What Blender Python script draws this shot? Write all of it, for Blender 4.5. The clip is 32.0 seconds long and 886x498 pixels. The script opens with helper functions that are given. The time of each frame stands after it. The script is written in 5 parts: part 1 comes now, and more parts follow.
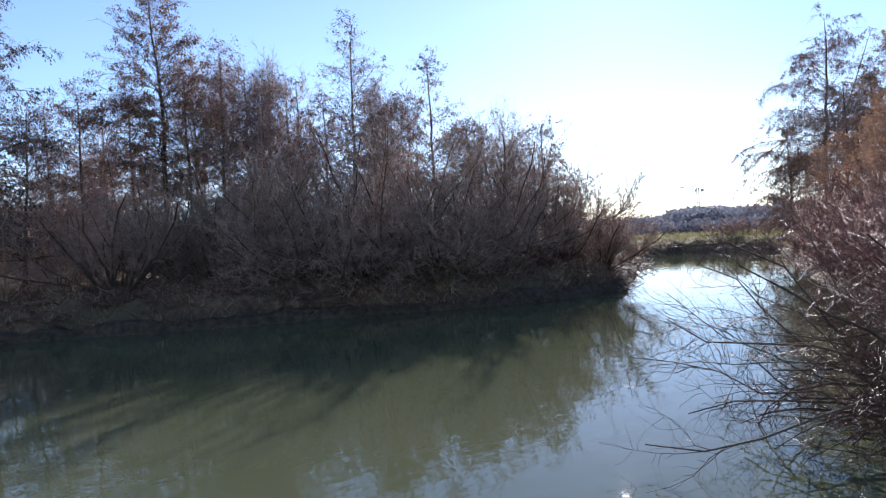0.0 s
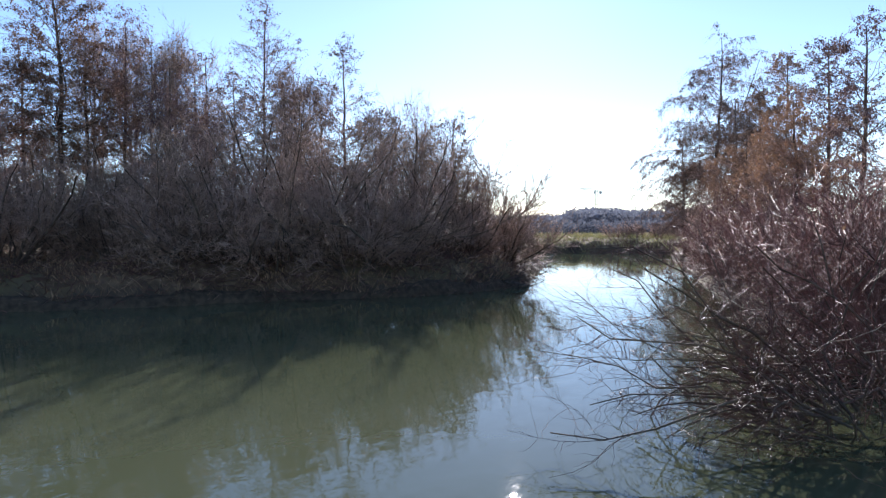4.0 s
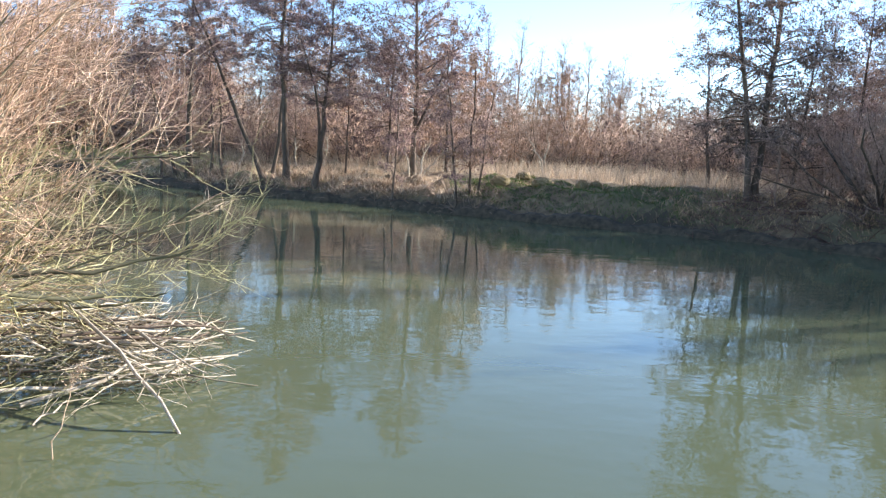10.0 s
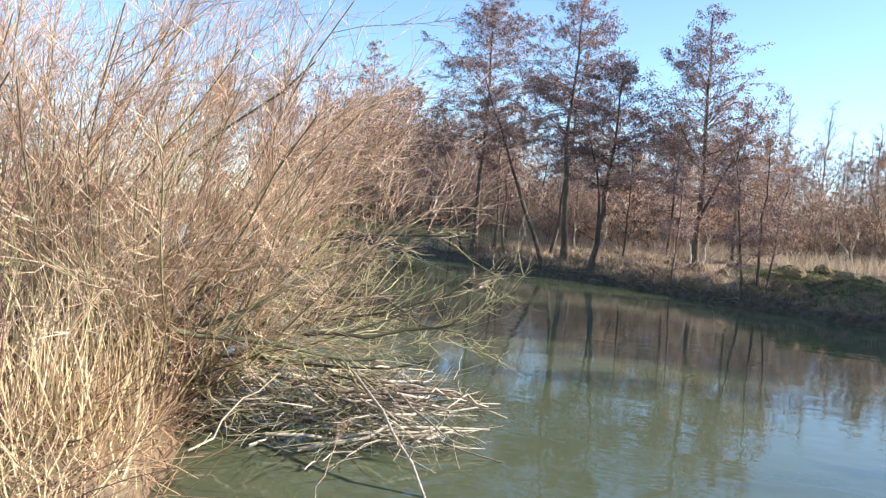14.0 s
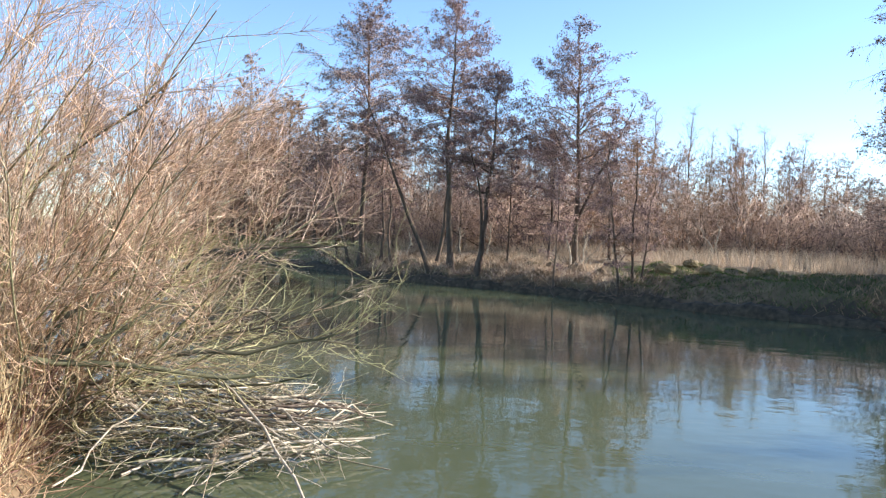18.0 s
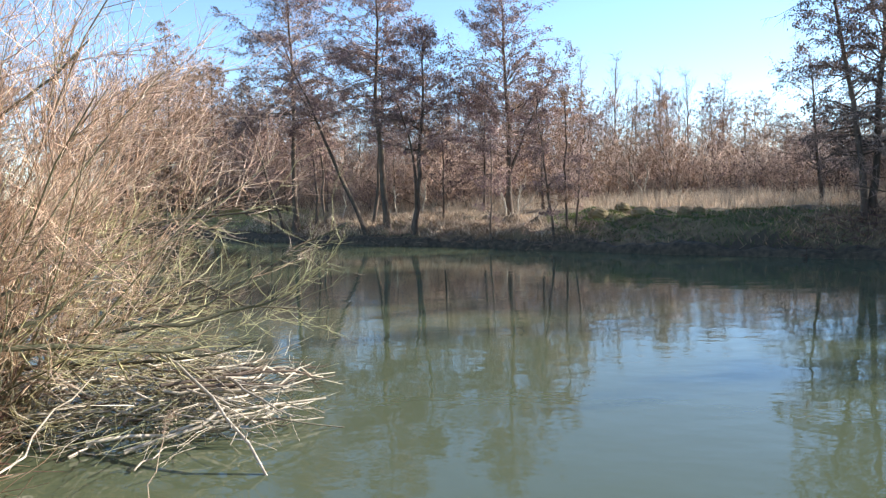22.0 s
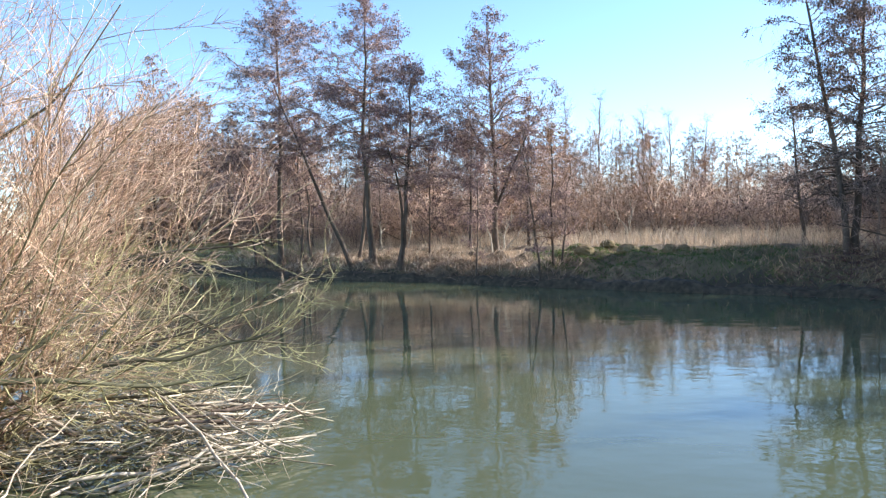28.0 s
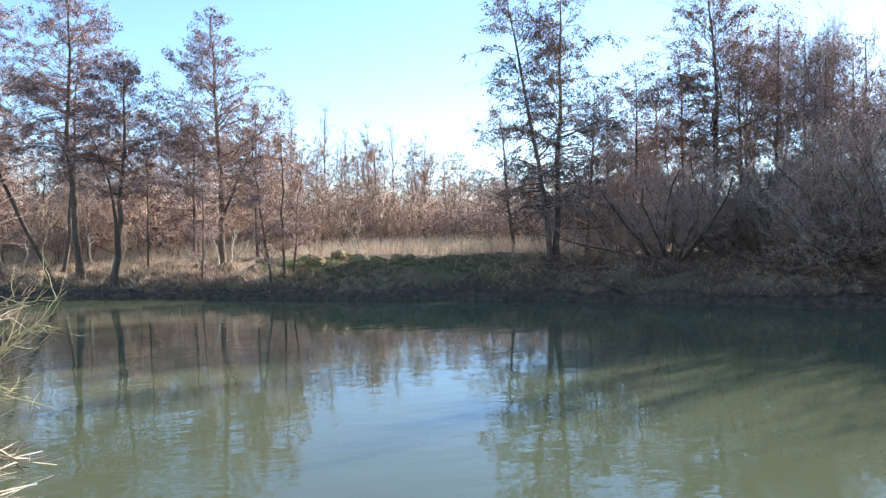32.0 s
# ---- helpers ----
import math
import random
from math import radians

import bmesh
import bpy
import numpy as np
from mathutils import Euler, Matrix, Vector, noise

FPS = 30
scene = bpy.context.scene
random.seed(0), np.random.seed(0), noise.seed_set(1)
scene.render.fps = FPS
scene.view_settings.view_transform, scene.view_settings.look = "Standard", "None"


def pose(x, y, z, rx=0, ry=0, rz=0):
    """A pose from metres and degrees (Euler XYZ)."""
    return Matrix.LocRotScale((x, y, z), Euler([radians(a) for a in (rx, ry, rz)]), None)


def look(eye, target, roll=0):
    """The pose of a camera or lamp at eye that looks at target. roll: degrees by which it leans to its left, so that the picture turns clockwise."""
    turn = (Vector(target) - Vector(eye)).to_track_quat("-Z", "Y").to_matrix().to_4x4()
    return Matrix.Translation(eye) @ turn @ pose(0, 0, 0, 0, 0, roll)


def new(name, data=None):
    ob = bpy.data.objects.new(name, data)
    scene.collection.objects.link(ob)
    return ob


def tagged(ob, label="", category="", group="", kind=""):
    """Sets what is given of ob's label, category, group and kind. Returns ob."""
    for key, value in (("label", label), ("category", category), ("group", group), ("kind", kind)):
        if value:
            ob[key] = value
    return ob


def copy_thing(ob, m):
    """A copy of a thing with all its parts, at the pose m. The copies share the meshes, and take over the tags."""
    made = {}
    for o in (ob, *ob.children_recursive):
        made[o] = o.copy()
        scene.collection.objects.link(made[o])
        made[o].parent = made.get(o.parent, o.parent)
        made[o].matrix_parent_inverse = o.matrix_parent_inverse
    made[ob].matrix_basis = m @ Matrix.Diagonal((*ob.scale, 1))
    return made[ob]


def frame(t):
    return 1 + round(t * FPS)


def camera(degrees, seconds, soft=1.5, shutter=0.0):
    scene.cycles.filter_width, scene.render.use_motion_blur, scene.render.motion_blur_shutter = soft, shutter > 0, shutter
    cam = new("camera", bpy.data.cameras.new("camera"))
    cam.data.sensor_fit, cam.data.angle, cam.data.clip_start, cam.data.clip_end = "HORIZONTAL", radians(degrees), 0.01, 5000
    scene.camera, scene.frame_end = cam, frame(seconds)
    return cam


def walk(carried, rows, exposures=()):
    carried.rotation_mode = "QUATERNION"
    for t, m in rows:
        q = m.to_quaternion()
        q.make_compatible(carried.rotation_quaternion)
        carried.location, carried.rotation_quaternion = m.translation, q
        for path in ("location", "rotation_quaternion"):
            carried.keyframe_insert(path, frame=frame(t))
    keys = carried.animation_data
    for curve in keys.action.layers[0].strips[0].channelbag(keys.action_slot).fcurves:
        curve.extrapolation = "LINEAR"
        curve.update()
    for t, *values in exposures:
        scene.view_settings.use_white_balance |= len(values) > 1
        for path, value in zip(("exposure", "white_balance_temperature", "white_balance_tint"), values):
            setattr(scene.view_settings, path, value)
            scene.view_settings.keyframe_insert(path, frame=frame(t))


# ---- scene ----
# seconds, eye x y z, heading clockwise from +y, tilt up, lean
WAY = [
    (0, 0.227, -0.054, 2.079, 60.24, -0.88, -3.42),
    (0.5, 0.157, -0.030, 2.084, 60.05, -0.14, -2.72),
    (1, 0.014, 0.014, 2.091, 63.48, 1.44, -3.08),
    (1.5, -0.062, 0.031, 2.105, 66.42, 0.16, -2.70),
    (2, -0.109, -0.017, 2.107, 67.03, -0.96, -1.13),
    (2.5, -0.094, -0.027, 2.120, 68.16, -2.43, -1.19),
    (4.5, -0.043, 0.026, 2.108, 67.11, -1.66, -0.00),
    (5, -0.046, 0.034, 2.101, 64.37, -3.25, -0.28),
    (5.5, -0.055, 0.054, 2.096, 60.11, -5.36, 0.05),
    (6, -0.051, 0.060, 2.096, 53.21, -6.90, 0.51),
    (6.5, -0.088, 0.074, 2.093, 46.82, -8.08, 1.67),
    (7, -0.138, 0.088, 2.089, 41.69, -8.88, 2.68),
    (7.5, -0.192, 0.091, 2.088, 37.31, -9.24, 3.27),
    (8, -0.210, 0.086, 2.085, 32.76, -9.35, 3.54),
    (8.5, -0.223, 0.089, 2.082, 28.46, -9.24, 3.76),
    (9, -0.221, 0.073, 2.078, 23.23, -8.70, 3.81),
    (9.5, -0.279, 0.090, 2.116, 15.80, -8.19, 3.31),
    (10, -0.196, 0.038, 2.111, 7.40, -7.29, 2.86),
    (10.5, -0.116, 0.013, 2.105, 8.51, -6.30, 3.76),
    (11, -0.063, -0.011, 2.101, 11.18, -5.29, 4.02),
    (11.5, -0.053, 0.012, 2.109, 13.75, -4.13, 3.44),
    (12, -0.115, 0.049, 2.129, 12.65, -3.37, 3.23),
    (12.5, -0.170, 0.109, 2.143, 6.06, -4.04, 3.34),
    (13, -0.186, 0.140, 2.140, -0.44, -3.23, 3.50),
    (13.5, -0.104, 0.062, 2.145, -9.39, -2.90, 4.16),
    (14, -0.002, -0.011, 2.154, -14.04, -2.56, 4.75),
    (14.5, 0.037, -0.075, 2.146, -17.49, -2.58, 4.67),
    (16.5, 0.046, -0.022, 2.175, -11.05, -1.25, 4.52),
    (17, 0.054, 0.002, 2.178, -9.66, -1.25, 4.18),
    (17.5, 0.089, -0.019, 2.151, -8.39, -1.33, 3.38),
    (18, 0.127, -0.019, 2.127, -5.71, -1.19, 2.26),
    (18.5, 0.131, -0.009, 2.110, -2.35, -1.14, 1.35),
    (19, 0.106, 0.010, 2.093, -0.05, -1.58, 1.01),
    (19.5, 0.095, -0.003, 2.079, -2.51, -2.87, 0.71),
    (20, 0.114, -0.018, 2.069, -5.09, -4.32, 0.58),
    (20.5, 0.108, -0.011, 2.072, -5.38, -4.69, 0.36),
    (21, 0.117, -0.018, 2.065, -4.85, -4.62, -0.41),
    (21.5, 0.114, -0.031, 2.067, -3.02, -4.48, -0.95),
    (22, 0.110, -0.033, 2.073, -0.89, -4.23, -1.59),
    (22.5, 0.111, -0.045, 2.075, 0.03, -3.66, -1.94),
    (23, 0.088, -0.055, 2.072, -1.44, -2.88, -1.98),
    (23.5, 0.069, -0.078, 2.064, -5.31, -2.07, -1.86),
    (24, 0.066, -0.085, 2.069, -6.82, -1.66, -1.74),
    (24.5, 0.072, -0.067, 2.067, -6.89, -1.39, -1.99),
    (25, 0.061, -0.092, 2.073, -4.60, -1.24, -2.42),
    (25.5, 0.029, -0.060, 2.068, -2.26, -1.38, -2.73),
    (26, -0.017, -0.035, 2.074, -0.75, -1.60, -2.37),
    (26.5, -0.078, 0.004, 2.075, 0.92, -1.63, -2.59),
    (28.5, 0.061, 0.005, 2.059, 0.70, -1.50, -0.42),
    (29, 0.093, 0.013, 2.061, 7.82, -2.03, -0.25),
    (29.5, 0.053, 0.027, 2.057, 14.77, -2.07, -1.14),
    (30, -0.052, 0.051, 2.073, 16.77, -1.67, -2.06),
    (30.5, -0.165, 0.092, 2.091, 18.16, -1.20, -3.38),
    (31, -0.231, 0.113, 2.099, 19.09, -0.92, -3.60),
    (31.5, -0.285, 0.126, 2.106, 19.82, -0.89, -1.61),
    (32, -0.248, 0.160, 2.112, 21.28, -1.21, -1.29),
]


def view(x, y, z, heading, tilt, lean):
    """A camera's pose from its place, heading (clockwise from +y), tilt and lean, in degrees."""
    a, b = radians(heading), radians(tilt)
    ahead = Vector((math.sin(a) * math.cos(b), math.cos(a) * math.cos(b), math.sin(b)))
    right = Vector((math.cos(a), -math.sin(a), 0))
    up = right.cross(ahead)
    c, s = math.cos(radians(lean)), math.sin(radians(lean))
    m = Matrix((right * c + up * s, up * c - right * s, -ahead)).transposed().to_4x4()
    return Matrix.Translation((x, y, z)) @ m


cam = camera(60.99, 32.0, soft=1.35)
walk(cam, [(t, view(*r)) for t, *r in WAY],
     exposures=[(0, 0.86, 6100, 19), (2, 0.82, 6100, 18), (5, 0.94, 6050, 16), (7, 1.4, 6100, 11.5), (9.5, 1.84, 6200, 10.5), (12, 1.76, 6250, 10), (13, 1.64, 6250, 9.5), (14.5, 1.5, 6300, 10), (20, 1.48, 6200, 9.5), (25, 1.58, 6150, 9.5), (30, 1.7, 6100, 10), (32, 1.75, 6100, 10)])

# ---- light: a low winter sun just above the river's bend, clear sky ----
SUN_AZ, SUN_EL = 73.0, 20.5
world = bpy.data.worlds.new("sky")
scene.world = world
world.use_nodes = True
wn = world.node_tree
sky = wn.nodes.new("ShaderNodeTexSky")
sky.sky_type = "NISHITA"
sky.sun_disc = False
sky.sun_elevation, sky.sun_rotation = radians(SUN_EL), radians(SUN_AZ)
sky.air_density, sky.dust_density, sky.ozone_density = 0.8, 0.05, 2.4
wn.nodes["Background"].inputs["Strength"].default_value = 0.115
wn.links.new(sky.outputs[0], wn.nodes["Background"].inputs["Color"])
sun = new("sun", bpy.data.lights.new("sun", "SUN"))
sun.data.energy, sun.data.angle, sun.data.color = 4.6, radians(0.6), (1.0, 0.95, 0.87)
e, a = radians(SUN_EL), radians(SUN_AZ)
to_sun = Vector((math.sin(a) * math.cos(e), math.cos(a) * math.cos(e), math.sin(e)))
sun.matrix_world = look(to_sun * 50, (0, 0, 0))


# ---- materials ----
def material(name, dark, light, scale=8.0, rough=0.85, bump=0.3, big=0.6, patch=None, spread=0.25, stretch=(1, 1, 1), see=0.0):
    """Two colours mixed by fine grain, a large-scale patch tone, and a per-thing shift; relief from the grain.
    see: the share of light that passes through a thin leaf or blade."""
    m = bpy.data.materials.new(name)
    m.use_nodes = True
    t, out = m.node_tree, m.node_tree.nodes["Material Output"]
    p = t.nodes["Principled BSDF"]
    co = t.nodes.new("ShaderNodeTexCoord")
    mp = t.nodes.new("ShaderNodeMapping")
    mp.inputs["Scale"].default_value = stretch
    t.links.new(co.outputs["Object"], mp.inputs["Vector"])
    n1, n2 = t.nodes.new("ShaderNodeTexNoise"), t.nodes.new("ShaderNodeTexNoise")
    n1.inputs["Scale"].default_value, n1.inputs["Detail"].default_value = scale, 6
    n2.inputs["Scale"].default_value, n2.inputs["Detail"].default_value = big, 4
    t.links.new(mp.outputs[0], n1.inputs["Vector"])
    t.links.new(co.outputs["Object"], n2.inputs["Vector"])
    r = t.nodes.new("ShaderNodeValToRGB")
    r.color_ramp.elements[0].position, r.color_ramp.elements[1].position = 0.32, 0.68
    r.color_ramp.elements[0].color, r.color_ramp.elements[1].color = (*dark, 1), (*light, 1)
    t.links.new(n1.outputs["Fac"], r.inputs[0])
    col = r.outputs[0]
    if patch:
        r2 = t.nodes.new("ShaderNodeValToRGB")
        r2.color_ramp.elements[0].position, r2.color_ramp.elements[1].position = 0.45, 0.62
        t.links.new(n2.outputs["Fac"], r2.inputs[0])
        mx = t.nodes.new("ShaderNodeMix")
        mx.data_type = "RGBA"
        t.links.new(r2.outputs[0], mx.inputs["Factor"])
        t.links.new(col, mx.inputs["A"])
        mx.inputs["B"].default_value = (*patch, 1)
        col = mx.outputs["Result"]
    geo, info = t.nodes.new("ShaderNodeNewGeometry"), t.nodes.new("ShaderNodeObjectInfo")
    add = t.nodes.new("ShaderNodeMath")
    add.operation = "ADD"
    t.links.new(geo.outputs["Random Per Island"], add.inputs[0])
    t.links.new(info.outputs["Random"], add.inputs[1])
    rng = t.nodes.new("ShaderNodeMapRange")
    rng.inputs["From Max"].default_value = 2.0
    rng.inputs["To Min"].default_value, rng.inputs["To Max"].default_value = 1 - 2 * spread, 1 + 2 * spread
    t.links.new(add.outputs[0], rng.inputs["Value"])
    hsv = t.nodes.new("ShaderNodeHueSaturation")
    t.links.new(rng.outputs[0], hsv.inputs["Value"])
    t.links.new(col, hsv.inputs["Color"])
    t.links.new(hsv.outputs[0], p.inputs["Base Color"])
    p.inputs["Roughness"].default_value = rough
    p.inputs["Specular IOR Level"].default_value = 0.3
    if bump:
        b = t.nodes.new("ShaderNodeBump")
        b.inputs["Strength"].default_value, b.inputs["Distance"].default_value = bump, 0.02
        t.links.new(n1.outputs["Fac"], b.inputs["Height"])
        t.links.new(b.outputs[0], p.inputs["Normal"])
    if see:
        tr, ms = t.nodes.new("ShaderNodeBsdfTranslucent"), t.nodes.new("ShaderNodeMixShader")
        t.links.new(hsv.outputs[0], tr.inputs["Color"])
        ms.inputs[0].default_value = see
        t.links.new(p.outputs[0], ms.inputs[1])
        t.links.new(tr.outputs[0], ms.inputs[2])
        t.links.new(ms.outputs[0], out.inputs["Surface"])
    return m


ALDER_BARK = material("alder_bark", (0.055, 0.038, 0.027), (0.15, 0.105, 0.074), 9, 0.9, 0.6, stretch=(1, 1, 0.35), patch=(0.115, 0.088, 0.06))
BROWN_TWIG = material("brown_twig", (0.28, 0.18, 0.135), (0.49, 0.33, 0.25), 5, 0.8, 0)
GREY_TWIG = material("grey_twig", (0.19, 0.118, 0.08), (0.36, 0.24, 0.165), 5, 0.65, 0)
TAN_TWIG = material("tan_twig", (0.3, 0.19, 0.125), (0.54, 0.37, 0.255), 5, 0.75, 0)
PALE_WOOD = material("pale_wood", (0.36, 0.285, 0.2), (0.66, 0.55, 0.41), 14, 0.8, 0.3, patch=(0.3, 0.25, 0.18))
WILLOW_BARK = material("willow_bark", (0.13, 0.1, 0.065), (0.3, 0.24, 0.15), 12, 0.8, 0.4, patch=(0.2, 0.19, 0.1))
WILLOW_TWIG = material("willow_twig", (0.4, 0.265, 0.17), (0.8, 0.6, 0.42), 4, 0.42, 0, spread=0.45)
DARK_BOUGH = material("dark_bough", (0.05, 0.04, 0.026), (0.12, 0.095, 0.06), 12, 0.8, 0.4, patch=(0.085, 0.08, 0.042))
WILLOW_RED = material("willow_red", (0.32, 0.19, 0.12), (0.66, 0.45, 0.315), 4, 0.45, 0, spread=0.4)
WILLOW_SHOOT = material("willow_shoot", (0.3, 0.18, 0.1), (0.66, 0.46, 0.29), 5, 0.5, 0, spread=0.4)
OLIVE_TWIG = material("olive_twig", (0.3, 0.26, 0.12), (0.52, 0.45, 0.23), 4, 0.55, 0, spread=0.3)
RED_TWIG = material("red_twig", (0.095, 0.042, 0.035), (0.2, 0.09, 0.068), 4, 0.5, 0, spread=0.3)
BROWN_LEAF = material("brown_leaf", (0.115, 0.075, 0.075), (0.25, 0.16, 0.145), 3, 0.75, 0, spread=0.35, see=0.25)
DARK_LEAF = material("dark_leaf", (0.13, 0.092, 0.075), (0.26, 0.18, 0.14), 3, 0.75, 0, spread=0.35, see=0.2)
RUST_LEAF = material("rust_leaf", (0.19, 0.11, 0.066), (0.35, 0.21, 0.125), 3, 0.75, 0, spread=0.35, see=0.3)
STRAW = material("straw", (0.48, 0.35, 0.19), (0.72, 0.56, 0.34), 3, 0.7, 0, spread=0.3, see=0.25)
DRY_GRASS = material("dry_grass", (0.42, 0.31, 0.21), (0.69, 0.53, 0.375), 3, 0.8, 0, spread=0.3, see=0.3)
LITTER = material("dead_litter", (0.22, 0.135, 0.078), (0.5, 0.325, 0.195), 3, 0.85, 0, spread=0.4, see=0.1)
GREEN_GRASS = material("green_grass", (0.042, 0.068, 0.016), (0.125, 0.145, 0.042), 3, 0.7, 0, spread=0.3, see=0.25)
PALE_GRASS = material("pale_grass", (0.17, 0.165, 0.06), (0.38, 0.34, 0.16), 3, 0.75, 0, spread=0.3, see=0.25)
WET_WOOD = material("wet_wood", (0.06, 0.05, 0.04), (0.16, 0.13, 0.1), 6, 0.22, 0.2)
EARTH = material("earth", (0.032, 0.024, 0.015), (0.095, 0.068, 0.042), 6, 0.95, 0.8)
MOLE_EARTH = material("mole_earth", (0.12, 0.08, 0.04), (0.3, 0.205, 0.1), 9, 0.95, 0.6, patch=(0.17, 0.13, 0.06))
GROUND = material("ground", (0.1, 0.066, 0.038), (0.27, 0.18, 0.1), 3.5, 0.95, 0.9, big=0.3, patch=(0.14, 0.112, 0.056), spread=0.0)
# distance haze mixed into the colour: bluish, pale and partly see-through
HAZED_WOOD = material("hazed_wood", (0.15, 0.16, 0.19), (0.24, 0.25, 0.29), 0.2, 0.95, 0, see=0.45)
STEEL = material("painted_steel", (0.35, 0.3, 0.2), (0.5, 0.42, 0.28), 2, 0.5, 0)
PLASTER = material("plaster", (0.5, 0.48, 0.44), (0.66, 0.64, 0.6), 1.5, 0.8, 0)
ROOF = material("roof_tile", (0.13, 0.08, 0.07), (0.22, 0.13, 0.1), 2, 0.8, 0)
GLASS_DARK = material("window_glass", (0.03, 0.035, 0.04), (0.06, 0.065, 0.07), 1, 0.1, 0)

# bare earth where the ground is too steep for grass to hold
t = GROUND.node_tree
geo, sep, steep, mx = (t.nodes.new("ShaderNode" + k) for k in ("NewGeometry", "SeparateXYZ", "MapRange", "Mix"))
t.links.new(geo.outputs["True Normal"], sep.inputs[0])
t.links.new(sep.outputs["Z"], steep.inputs["Value"])
steep.inputs["From Min"].default_value, steep.inputs["From Max"].default_value = 0.75, 0.5
mx.data_type = "RGBA"
p = t.nodes["Principled BSDF"]
t.links.new(p.inputs["Base Color"].links[0].from_socket, mx.inputs["A"])
mx.inputs["B"].default_value = (0.07, 0.052, 0.036, 1)
t.links.new(steep.outputs[0], mx.inputs["Factor"])
t.links.new(mx.outputs["Result"], p.inputs["Base Color"])

WATER = bpy.data.materials.new("river_water")
WATER.use_nodes = True
t = WATER.node_tree
p = t.nodes["Principled BSDF"]
p.inputs["Base Color"].default_value = (0.09, 0.102, 0.054, 1)
p.inputs["Roughness"].default_value, p.inputs["IOR"].default_value = 0.012, 1.33
geo = t.nodes.new("ShaderNodeNewGeometry")
heights = []
for scale, stretch, gain in ((1.3, (1.0, 1.7, 1), 1.0), (6.0, (1, 1.5, 1), 0.17), (0.25, (1, 1, 1), 1.6)):
    mp, n = t.nodes.new("ShaderNodeMapping"), t.nodes.new("ShaderNodeTexNoise")
    mp.inputs["Scale"].default_value = stretch
    mp.inputs["Rotation"].default_value = (0, 0, radians(35))
    n.inputs["Scale"].default_value, n.inputs["Detail"].default_value = scale, 2
    t.links.new(geo.outputs["Position"], mp.inputs["Vector"])
    t.links.new(mp.outputs[0], n.inputs["Vector"])
    g = t.nodes.new("ShaderNodeMath")
    g.operation = "MULTIPLY"
    g.inputs[1].default_value = gain
    t.links.new(n.outputs["Fac"], g.inputs[0])
    heights.append(g.outputs[0])
while len(heights) > 1:
    s = t.nodes.new("ShaderNodeMath")
    t.links.new(heights.pop(), s.inputs[0])
    t.links.new(heights.pop(), s.inputs[1])
    heights.append(s.outputs[0])
b = t.nodes.new("ShaderNodeBump")
b.inputs["Strength"].default_value, b.inputs["Distance"].default_value = 1.0, 0.0052
t.links.new(heights[0], b.inputs["Height"])
t.links.new(b.outputs[0], p.inputs["Normal"])


# ---- mesh builders ----
def solid(name, verts, quads, smooth=True):
    """A mesh from arrays of vertices (n, 3) and faces (m, 3 or 4)."""
    verts, quads = np.asarray(verts, dtype=np.float32), np.asarray(quads, dtype=np.int32)
    me = bpy.data.meshes.new(name)
    me.vertices.add(len(verts))
    me.vertices.foreach_set("co", verts.ravel())
    m, k = quads.shape
    me.loops.add(m * k)
    me.loops.foreach_set("vertex_index", quads.ravel())
    me.polygons.add(m)
    me.polygons.foreach_set("loop_start", np.arange(m, dtype=np.int32) * k)
    me.polygons.foreach_set("loop_total", np.full(m, k, dtype=np.int32))
    me.update(calc_edges=True)
    me.polygons.foreach_set("use_smooth", np.full(m, smooth))
    return me


def part(name, me, mat, parent=None, label=""):
    """One mesh object, under a thing or a part where one is given."""
    if isinstance(me, bmesh.types.BMesh):
        bm, me = me, bpy.data.meshes.new(name)
        bm.to_mesh(me)
        bm.free()
    me.materials.clear()
    me.materials.append(mat)
    ob = new(name, me)
    ob.parent = parent
    return tagged(ob, label)


def unit(v):
    return v / np.maximum(np.linalg.norm(v, axis=-1, keepdims=True), 1e-9)


def tubes(paths, radii, sides=4):
    """Tapered tubes along paths (n, k, 3) with radii (n, k): vertices and quads."""
    n, k, _ = paths.shape
    tan = unit(np.gradient(paths, axis=1))
    ref = np.where(np.abs(tan[:, :1, 2:]) > 0.9, np.array([1.0, 0, 0]), np.array([0, 0, 1.0]))
    e1 = unit(np.cross(tan, np.broadcast_to(ref, tan.shape)))
    e2 = np.cross(tan, e1)
    ang = np.arange(sides) * 2 * np.pi / sides
    ring = e1[:, :, None] * np.cos(ang)[:, None] + e2[:, :, None] * np.sin(ang)[:, None]
    v = (paths[:, :, None] + ring * radii[:, :, None, None]).reshape(-1, 3)
    base = (np.arange(n)[:, None, None] * k + np.arange(k - 1)[None, :, None]) * sides
    i, j = np.arange(sides), (np.arange(sides) + 1) % sides
    q = np.stack([base + i, base + j, base + j + sides, base + i + sides], axis=-1).reshape(-1, 4)
    return v, q


def join(*pieces):
    vs, qs, n = [], [], 0
    for v, q in pieces:
        vs.append(v)
        qs.append(q + n)
        n += len(v)
    return np.concatenate(vs), np.concatenate(qs)


